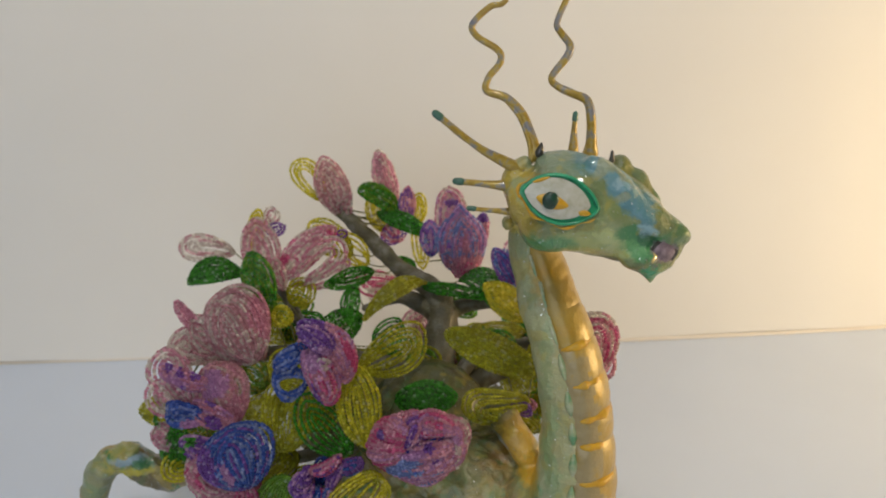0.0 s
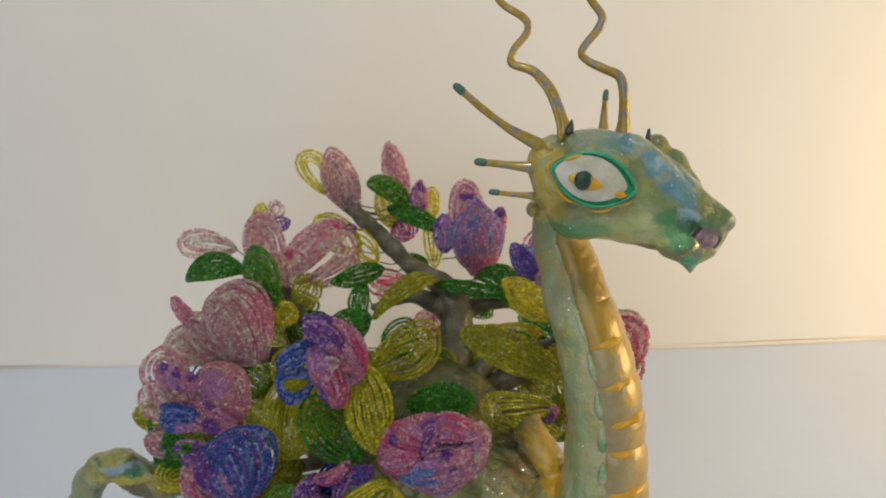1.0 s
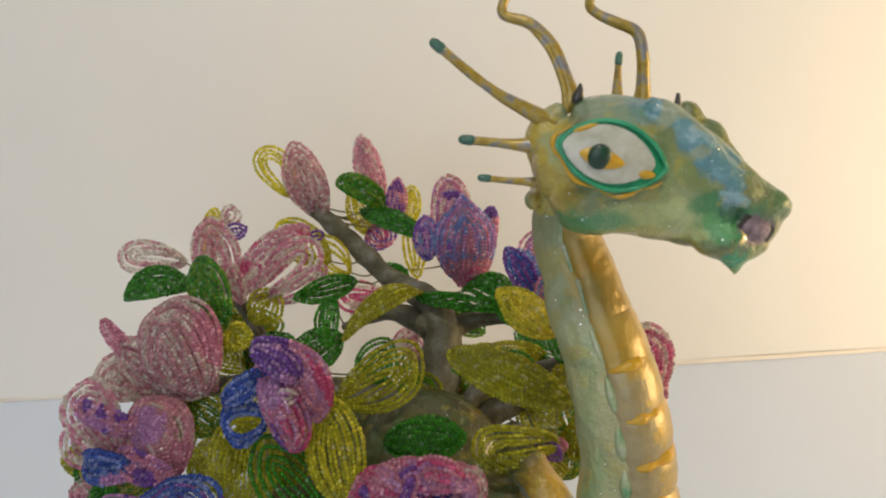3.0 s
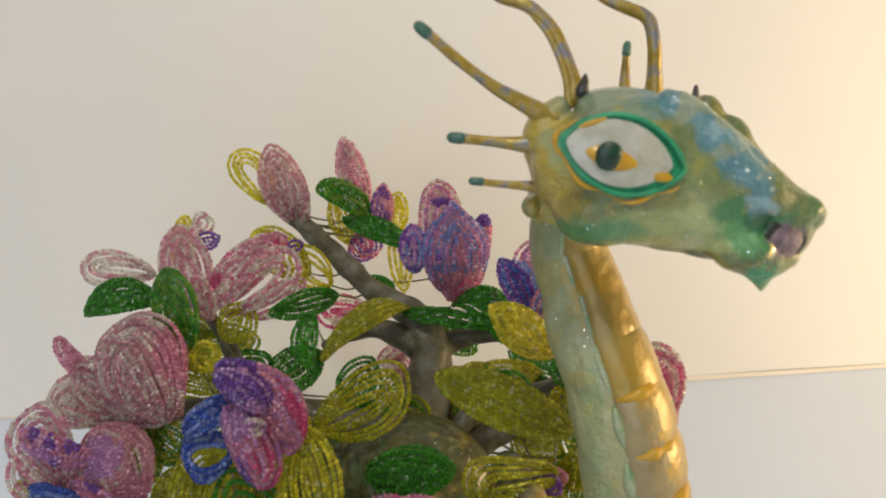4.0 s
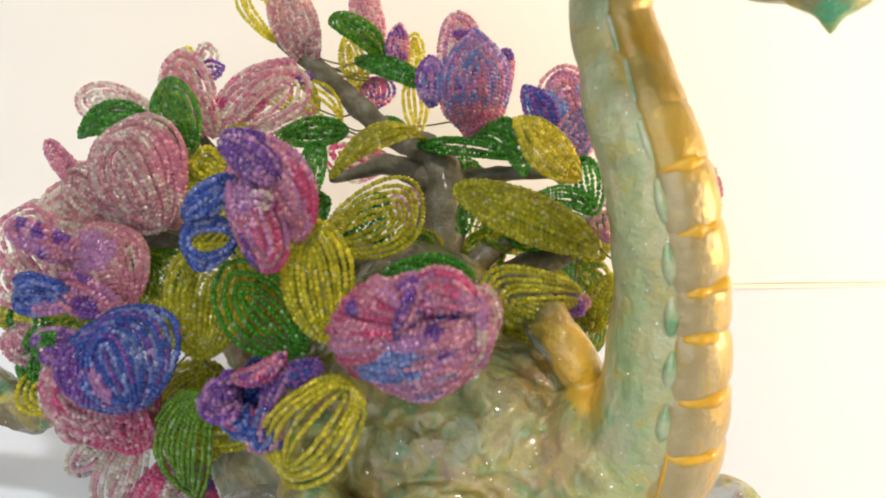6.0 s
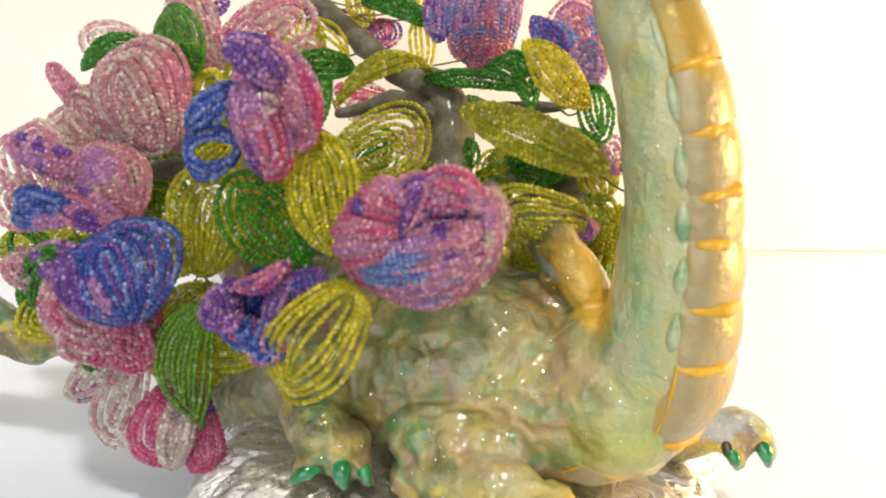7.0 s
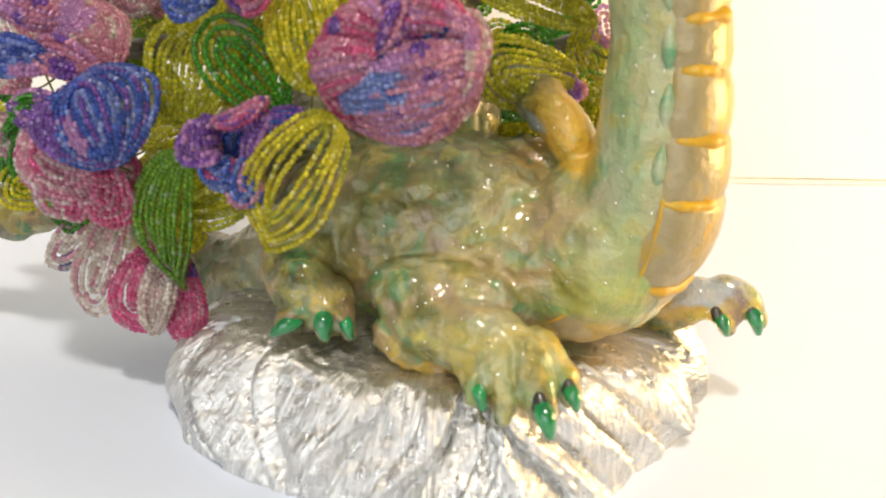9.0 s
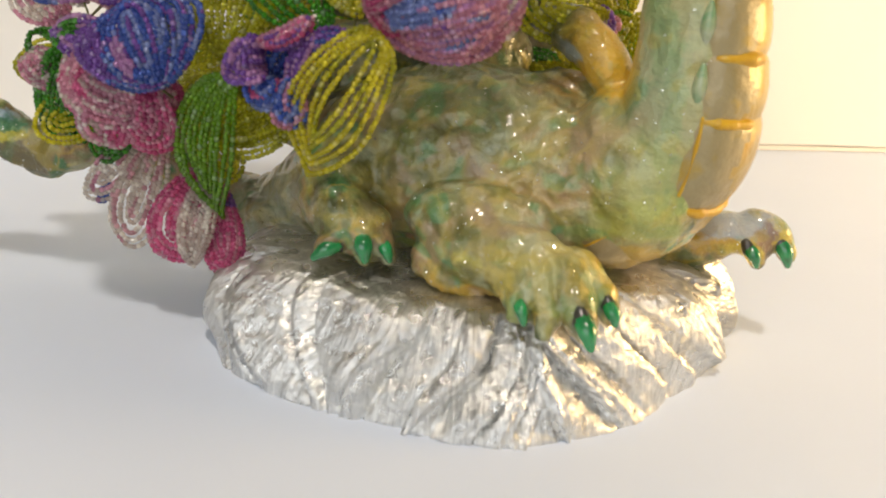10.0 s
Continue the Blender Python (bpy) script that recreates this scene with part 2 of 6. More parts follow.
def tube(points, radii, steps=6, sides=14, flat=(1.0, 1.0, 1.0), lumpy=0.0):
    """Vertices and faces of a closed, round-ended tube through the points, its radius following radii."""
    line = curve_points([(*p, r) for p, r in zip(points, radii)], steps)
    pts, rad = line[:, :3], np.maximum(line[:, 3], 0.0002)
    tan = np.gradient(pts, axis=0)
    tan /= np.linalg.norm(tan, axis=1)[:, None] + 1e-12
    caps0 = [(pts[0] - tan[0] * rad[0] * math.sin(a), rad[0] * math.cos(a), tan[0]) for a in (1.35, 0.8)]
    caps1 = [(pts[-1] + tan[-1] * rad[-1] * math.sin(a), rad[-1] * math.cos(a), tan[-1]) for a in (0.8, 1.35)]
    rings = caps0 + list(zip(pts, rad, tan)) + caps1
    ref = np.array((0.31, 0.2, 0.93))
    verts, faces = [], []
    for k, (c, r, t) in enumerate(rings):
        u = ref - t * (ref @ t)
        u /= np.linalg.norm(u)
        w = np.cross(t, u)
        ref = u
        for s in range(sides):
            a = 2 * math.pi * s / sides
            d = (u * math.cos(a) + w * math.sin(a)) * np.array(flat)
            rr = r * (1 + lumpy * noise.noise(Vector(c * 160) + Vector(d * 2)))
            verts.append(tuple(c + d * rr))
        if k:
            for s in range(sides):
                b, n = (k - 1) * sides, (s + 1) % sides
                faces.append((b + s, b + n, b + sides + n, b + sides + s))
    faces.append(tuple(range(sides - 1, -1, -1)))
    last = (len(rings) - 1) * sides
    faces.append(tuple(range(last, last + sides)))
    return verts, faces


def ball(centre, radii, turn=(0, 0, 0), rings=14, sides=20):
    m = pose(*centre, *turn)
    verts, faces = [], []
    for i in range(rings + 1):
        a = math.pi * (i + 0.001) / (rings + 0.002)
        for s in range(sides):
            b = 2 * math.pi * s / sides
            verts.append(tuple(m @ Vector((radii[0] * math.sin(a) * math.cos(b), radii[1] * math.sin(a) * math.sin(b), radii[2] * math.cos(a)))))
    for i in range(rings):
        for s in range(sides):
            n = (s + 1) % sides
            faces.append((i * sides + s, (i + 1) * sides + s, (i + 1) * sides + n, i * sides + n))
    faces.append(tuple(range(sides)))
    faces.append(tuple(range(rings * sides + sides - 1, rings * sides - 1, -1)))
    return verts, faces


def mesh_of(name, pieces, materials, smooth=True):
    """One mesh from pieces of (verts, faces, material index)."""
    verts, faces, mats = [], [], []
    for v, f, k in pieces:
        b = len(verts)
        verts += [tuple(x) for x in v]
        faces += [tuple(i + b for i in g) for g in f]
        mats += [k] * len(f)
    me = bpy.data.meshes.new(name)
    me.from_pydata(verts, [], faces)
    for m in materials:
        me.materials.append(m)
    me.polygons.foreach_set("material_index", mats)
    me.polygons.foreach_set("use_smooth", [smooth] * len(faces))
    me.update()
    return me


def part(name, mesh, parent, label="", kind=""):
    ob = new(name, mesh)
    ob.parent = parent
    return tagged(ob, label, kind=kind)


def thing(name, place, label, category, group=""):
    ob = new(name)
    ob.empty_display_size = 0.01
    ob.location = place
    return tagged(ob, label, category, group)


def slab(name, outline_min, outline_max, mat):
    (x0, y0, z0), (x1, y1, z1) = outline_min, outline_max
    v = [(x, y, z) for z in (z0, z1) for x, y in ((x0, y0), (x1, y0), (x1, y1), (x0, y1))]
    f = [(3, 2, 1, 0), (4, 5, 6, 7), (0, 1, 5, 4), (1, 2, 6, 5), (2, 3, 7, 6), (3, 0, 4, 7)]
    return mesh_of(name, [(v, f, 0)], [mat], False)


# ---- glass beads threaded on wire ----
BEAD, STEP, PITCH = 0.00178, 0.00162, 0.0019
SEVEN = np.arange(7) * 2 * math.pi / 7
UNIT = np.concatenate([np.stack([r * np.cos(SEVEN), r * np.sin(SEVEN), np.full(7, z)], 1) for z, r in ((-0.50, 0.25), (-0.25, 0.48), (0.25, 0.48), (0.50, 0.25))])
UNIT_FACES = np.array([(a + s, a + (s + 1) % 7, a + 7 + (s + 1) % 7, a + 7 + s) for a in (0, 7, 14) for s in range(7)])
DICE = np.random.default_rng(7)


def bead_rows(name, rows, colours):
    """One mesh of all the beads of a petal or leaf. rows: (line of points, face normals, colour, stray colour or None,
    share of strays, place of each point along and across the blade, patches of another colour)."""
    slots = sorted({c for r in rows for c in (*r[2][0], r[3], *(q[0] for q in r[6])) if c})
    verts, faces, mats = [], [], []
    for line, out, colour, stray, share, place, patches in rows:
        seg = np.linalg.norm(np.diff(line, axis=0), axis=1)
        run = np.r_[0, np.cumsum(seg)]
        count = max(2, int(run[-1] / STEP))
        at = (np.arange(count) + 0.5) * run[-1] / count
        p = np.stack([np.interp(at, run, line[:, k]) for k in range(3)], 1)
        o = np.stack([np.interp(at, run, out[:, k]) for k in range(3)], 1)
        t = np.gradient(p, axis=0)
        t /= np.linalg.norm(t, axis=1)[:, None] + 1e-9
        o -= t * (o * t).sum(1)[:, None]
        o /= np.linalg.norm(o, axis=1)[:, None] + 1e-9
        w = np.cross(t, o)
        p = p + DICE.normal(0, 0.00009, p.shape)
        size = BEAD * DICE.uniform(0.90, 1.08, count)
        long = STEP * 1.03
        v = p[:, None] + (UNIT[None, :, :1] * o[:, None] + UNIT[None, :, 1:2] * w[:, None]) * size[:, None, None] + UNIT[None, :, 2:] * t[:, None] * long
        start = sum(len(x) for x in verts)
        verts.append(v.reshape(-1, 3))
        faces.append((UNIT_FACES[None] + (np.arange(count) * 28)[:, None, None] + start).reshape(-1, 4))
        shades, place_in = colour
        drift = np.array([noise.noise(Vector(q) * 105 + Vector((8.3, 1.7, 5.1)) * len(rows)) for q in p]) if len(set(shades)) > 1 else np.zeros(count)
        pick = np.array([slots.index(shades[int(round(place_in + 2.4 * d)) % len(shades)]) for d in drift + DICE.normal(0, 0.03, count)])
        if stray:
            patch = np.array([noise.noise(Vector(q) * 150 + Vector((3.1, 7.7, 1.3)) * len(slots)) for q in p]) + DICE.normal(0, 0.05, count)
            pick[patch > 0.42 - share] = slots.index(stray)
        u, v = (np.interp(at, run, place[:, k]) for k in (0, 1))
        for other, cu, cv, ru, rv in patches:
            inside = ((u - cu) / ru) ** 2 + ((v - cv) / rv) ** 2 + DICE.normal(0, 0.22, count) < 1
            pick[inside] = slots.index(other)
        mats.append(np.repeat(pick, 21))
    verts, faces, mats = np.concatenate(verts), np.concatenate(faces), np.concatenate(mats)
    me = bpy.data.meshes.new(name)
    me.vertices.add(len(verts))
    me.vertices.foreach_set("co", verts.ravel())
    me.loops.add(faces.size)
    me.loops.foreach_set("vertex_index", faces.ravel())
    me.polygons.add(len(faces))
    me.polygons.foreach_set("loop_start", np.arange(len(faces)) * 4)
    for c in slots:
        me.materials.append(BEADS[c])
    me.polygons.foreach_set("material_index", mats)
    me.polygons.foreach_set("use_smooth", np.ones(len(faces), bool))
    me.update(calc_edges=True)
    me.validate()
    return me


def blade_rows(base, tip, width, colours, turn=0.0, bulge=0.0, cup=0.0, shape="almond", gap=1.0, stray=None, share=0.15, hollow=0.0, face=(0, -1, 0.4), patches=(), wave=0.0009, bow=None):
    """Nested loops of beads that make a leaf or petal from base to tip. bulge: how far its middle swells to the front; cup: how far its
    edges come forward; hollow: the share of the width left open in the middle; colours run from the outer loop inwards;
    patches: (colour, along, across, half length, half width); wave: the height of the ripples across it;
    bow: how far its middle bends sideways, as a share of its length."""
    base, tip = np.array(base, float), np.array(tip, float)
    dice = np.random.default_rng(int(1e6 * abs(base[0] * 3 + tip[0] * 5 + tip[2] * 7 + width * 11) + 5))
    a = tip - base
    s = np.cross(a, np.array(face, float))
    s /= np.linalg.norm(s)
    n = np.cross(s, a)
    n /= np.linalg.norm(n)
    c, d = math.cos(radians(turn)), math.sin(radians(turn))
    s, n = s * c + n * d, n * c - s * d
    half = width / 2
    m = max(1, round((half + 0.85 * (abs(bulge) + abs(cup))) / (PITCH * gap)))
    phase, chance = dice.uniform(0, 6.3), dice.normal(0, 0.03)
    bow = chance if bow is None else bow
    rows = []
    for j in range(m, 0, -1):
        r = j / m
        if r < hollow:
            break
        nest = min(0.40, 0.95 * half * max(gap, 1.0) / np.linalg.norm(a))
        u0, u1 = 0.10 * nest * (1 - r), 1 - nest * (1 - r) + dice.normal(0, 0.010)
        f = np.linspace(0, 2 * math.pi, 90)
        u = u0 + (u1 - u0) * (0.5 - 0.5 * np.cos(f))
        sf = np.sin(f)
        if shape == "almond":
            v = r * sf * np.abs(sf) ** 0.35
        elif shape == "shield":
            v = r * sf * (np.abs(sf) + 1e-6) ** (1.6 * u - 0.2) * (1.06 - 0.12 * u)
        elif shape == "tear":
            v = r * sf * (0.50 + 0.62 * u)
        else:
            v = r * sf * (0.82 + 0.30 * u)
        v = v * (1 + dice.normal(0, 0.018)) + 0.14 / m * np.sin(f * 2 + dice.uniform(0, 6))
        lift = bulge * 4 * u * (1 - u) + cup * v * v + dice.normal(0, 0.00045) + wave * np.sin(v * 4.2 + phase) * (0.35 + 0.65 * u) + 0.0004 * np.sin(f * dice.uniform(1, 3) + dice.uniform(0, 6))
        line = base + a * u[:, None] + s * (v * half + bow * 4 * u * (1 - u) * np.linalg.norm(a))[:, None] + n * lift[:, None]
        out = n * np.ones((len(u), 1)) - s * (2 * cup / max(half, 1e-6) * v)[:, None] - a / (a @ a) * (bulge * 4 * (1 - 2 * u))[:, None]
        rows.append((line, out, (colours, m - j), stray, share, np.stack([u, v], 1), patches))
    if hollow == 0.0:
        u = np.linspace(0.08, 1 - nest, 20)
        line = base + a * u[:, None] + s * (bow * 4 * u * (1 - u) * np.linalg.norm(a))[:, None] + n * (wave * math.sin(phase) + bulge * 4 * u * (1 - u))[:, None]
        rows.append((line, n * np.ones((20, 1)), (colours, m), stray, share, np.stack([u, u * 0], 1), patches))
    return rows


# ---- the setting: table sheet, backdrop board, plain room ----
tagged(new("table_top", slab("table_top", (-0.9, -0.75, -0.03), (0.9, 0.80, 0.0), MAT_TABLE)), "flat table top covered with a white sheet", "table", kind="structure")


BOARD_X = np.linspace(-0.85, 0.85, 90)


def board_line(x):
    """Where the foot of the board stands on the table; it bends back at one end."""
    return 0.582 + 0.074 * x + 0.070 * max(0.0, x) ** 2 + 0.0008 * math.sin(9 * x + 1)


def board_sweep(name, profile, mat):
    """A long form along the foot of the board; profile(x) gives its (depth, height) outline."""
    verts, faces = [], []
    for x in BOARD_X:
        verts += [(x, board_line(x) + y, z) for y, z in profile(x)]
    k = len(profile(0.0))
    for i in range(len(BOARD_X) - 1):
        for j in range(k):
            n = (j + 1) % k
            faces.append((i * k + j, (i + 1) * k + j, (i + 1) * k + n, i * k + n))
    faces += [tuple(range(k)), tuple(range(len(verts) - 1, len(verts) - k - 1, -1))]
    return mesh_of(name, [(verts, faces, 0)], [mat], False)


def backdrop():
    """A cream board standing on a narrow foot strip, with a dark seam between the two; the strip's tan stands in for
    shade.
    """
    def face(x):
        low = 0.0019 + 0.0016 * max(0.0, min(1.0, (x + 0.05) / 0.2)) + 0.0004 * math.sin(31 * x)
        return [(0.0012, low), (0.0006, low + 0.0008), (0.0008, 0.05), (0.0008, 0.30), (0.0008, 0.75), (0.012, 0.75), (0.012, low)]

    def strip(x):
        low = 0.0014 + 0.0016 * max(0.0, min(1.0, (x + 0.05) / 0.2)) + 0.0003 * math.sin(27 * x + 2)
        return [(0.0, 0.0004), (0.0012, low), (0.0060, low - 0.0003), (0.0060, 0.0004)]

    ob = new("backdrop", board_sweep("backdrop", face, MAT_WALL))
    part("foot_strip", board_sweep("foot_strip", strip, MAT_SHADED_LIP), ob, "lip along the foot of the board, coloured tan in place of shade")
    return tagged(ob, "smooth cream board standing upright on the table", "backdrop", kind="structure")


backdrop()
for name, lo, hi in (
    ("floor", (-2.6, -2.6, -0.80), (2.6, 2.6, -0.75)),
    ("ceiling", (-2.6, -2.6, 1.85), (2.6, 2.6, 1.95)),
    ("wall_north", (-2.6, 2.5, -0.75), (2.6, 2.6, 1.85)),
    ("wall_south", (-2.6, -2.6, -0.75), (2.6, -2.5, 1.85)),
    ("wall_east", (2.5, -2.5, -0.75), (2.6, 2.5, 1.85)),
    ("wall_west", (-2.6, -2.5, -0.75), (-2.5, 2.5, 1.85)),
):
    tagged(new(name, slab(name, lo, hi, MAT_ROOM)), "plain plaster " + name.split("_")[0] + " of the room", name.split("_")[0], kind="structure")


# ---- the silver rock that the dragon sits on ----
BASE_C, BASE_R = (0.0088, 0.3255), (0.0888, 0.0714)


def rock_base():
    sides = 840
    # the front flares out to the table, the flanks stand steep
    steep = [(0.915, 0.0), (0.935, 0.0022), (0.975, 0.007), (1.0, 0.0125), (0.995, 0.0175), (0.965, 0.0225), (0.915, 0.0265), (0.85, 0.0290), (0.76, 0.0302), (0.55, 0.0308), (0.25, 0.0310), (0.02, 0.0310)]
    flare = [1.0, 0.99, 0.965, 0.925, 0.88, 0.835, 0.79, 0.74, 0.68, 0.52, 0.25, 0.02]
    pr = curve_points([(a, b, c) for (a, b), c in zip(steep, flare)], 6)
    dice = random.Random(23)
    # carved slabs: grooves that lean one way on the near side and the other way towards the ends; (angle, lean)
    carved = [(-168, -6), (-156, -14), (-146, -12), (-132.5, -11.3), (-128.2, -10.4), (-114, 5.2), (-107.9, 6.8), (-99.6, 6.1), (-93.3, 8.3), (-86.0, 8.8), (-80.2, 6.0), (-75.8, -6.0), (-67.0, -10.5), (-61.0, -8.4), (-50.1, -9.6), (-38.0, -10.5), (-25.2, -6.5), (-12.0, -3.0), (-2.9, 5.2)]
    at = 8.0
    while at < 186:
        carved.append((at, dice.uniform(-7, 7)))
        at += dice.uniform(9, 16)
    carved = sorted((a % 360, lean) for a, lean in carved)
    edges = [radians(a) for a, lean in carved]
    slabs = [(dice.uniform(-0.010, 0.010), dice.choice((-0.11, -0.08, -0.05, 0.05, 0.08, 0.11)), dice.uniform(-0.05, 0.05), dice.uniform(0.008, 0.020), dice.choice((0.0, 0.0, -0.020, 0.020)), dice.uniform(-8.0, 8.0)) for e in edges]
    cuts = [(lean, dice.uniform(0.018, 0.040), dice.uniform(0.012, 0.022)) for a, lean in carved]
    verts, faces = [], []
    for r0, z, r1 in pr:
        lines = sorted((e + tilt * (z - 0.012), wide, deep) for e, (tilt, wide, deep) in zip(edges, cuts))
        for s in range(sides):
            a = 2 * math.pi * s / sides
            w = max(0.0, -math.sin(a)) ** 0.8
            r = r0 + (r1 - r0) * w
            outline = 0.978 + 0.036 * math.cos(5 * (a + radians(78))) + 0.006 * math.sin(11 * a)
            slant = a + 0.02 * math.sin(9 * a) + 0.012 * math.sin(z * 260 + 4 * a)
            k = sum(1 for e in lines if e[0] <= slant) - 1
            e0 = lines[k][0] - (2 * math.pi if k < 0 else 0)
            e1 = lines[k + 1][0] if k + 1 < len(lines) else lines[0][0] + 2 * math.pi
            f = (slant - e0) / max(1e-4, e1 - e0)
            stand, lean, twist, broken, step, skew = slabs[k]
            after = lines[(k + 1) % len(lines)]
            groove = -max(deep * max(0.0, min(1.0, (wide - gone) / 0.011)) for gone, (_, wide, deep) in ((f * (e1 - e0), lines[k]), ((1 - f) * (e1 - e0), after)))
            split = z - broken + 0.006 * skew * (f - 0.5)
            tier = step * max(0.0, min(1.0, 0.5 + split / 0.0012))
            side = max(0.0, min(1.0, (r - 0.66) / 0.12))
            lump = noise.noise(Vector((math.cos(a) * r * 5, math.sin(a) * r * 4, z * 60)))
            rough = noise.noise(Vector((math.cos(a) * r * 24, math.sin(a) * r * 20, z * 320)))
            rr = r * outline + side * (stand + lean * min(1.0, z / 0.007) * (f - 0.5) + twist * (z - 0.014) * 30 * (f - 0.5) + tier + groove * min(1.0, 0.35 + z / 0.008) + 0.006 * lump + 0.003 * rough)
            zz = max(0.0, z + (0.0010 * lump + 0.0004 * rough + 0.05 * side * stand) * min(1.0, z / 0.006))
            verts.append((BASE_R[0] * rr * math.cos(a), BASE_R[1] * rr * math.sin(a), zz))
    n = len(pr)
    for i in range(n - 1):
        for s in range(sides):
            t = (s + 1) % sides
            faces.append((i * sides + s, i * sides + t, (i + 1) * sides + t, (i + 1) * sides + s))
    faces.append(tuple(range((n - 1) * sides, n * sides)))
    faces.append(tuple(range(sides - 1, -1, -1)))
    ob = new("rock_base", mesh_of("rock_base", [(verts, faces, 0)], [MAT_SILVER], True))
    ob.location = (*BASE_C, 0.0)
    return tagged(ob, "low oval rock base painted bright silver with carved strokes", "figurine base")


rock_base()


# ---- the dragon figurine: one mesh, several paints ----
NECK = [
    ((0.0434, 0.3180, 0.2109), 0.0105), ((0.0441, 0.3200, 0.1960), 0.0099), ((0.0482, 0.3160, 0.1823), 0.0112), ((0.0508, 0.3110, 0.1727), 0.0121), ((0.0557, 0.3060, 0.1601), 0.0132),
    ((0.0595, 0.3020, 0.1472), 0.0139), ((0.0627, 0.3000, 0.1333), 0.0146), ((0.0645, 0.2990, 0.1201), 0.0149), ((0.0650, 0.2970, 0.1076), 0.0160), ((0.0643, 0.2970, 0.0823), 0.0192), ((0.0591, 0.3030, 0.0695), 0.0235), ((0.0435, 0.3120, 0.0568), 0.0265),
    ((0.0206, 0.3270, 0.0582), 0.0300), ((-0.0035, 0.3350, 0.0564), 0.0320), ((-0.0271, 0.3450, 0.0459), 0.0270), ((-0.0482, 0.3520, 0.0360), 0.0180),
]
HEAD = [((0.0456, 0.3000, 0.2237), 0.0150), ((0.0517, 0.2980, 0.2240), 0.0192), ((0.0620, 0.2960, 0.2223), 0.0192), ((0.0747, 0.2940, 0.2175), 0.0166), ((0.0856, 0.2910, 0.2123), 0.0130), ((0.0920, 0.2880, 0.2108), 0.0078), ((0.0945, 0.2870, 0.2118), 0.0042)]
TAIL = [(-0.0549, 0.3540, 0.0306), (-0.0713, 0.3600, 0.0269), (-0.0880, 0.3640, 0.0337), (-0.1103, 0.3640, 0.0475), (-0.1268, 0.3600, 0.0548), (-0.1363, 0.3570, 0.0500), (-0.1457, 0.3570, 0.0473), (-0.1562, 0.3570, 0.0524), (-0.1647, 0.3570, 0.0578), (-0.1749, 0.3570, 0.0551), (-0.1830, 0.3560, 0.0435), (-0.1880, 0.3550, 0.0246), (-0.1885, 0.3540, 0.0020)]


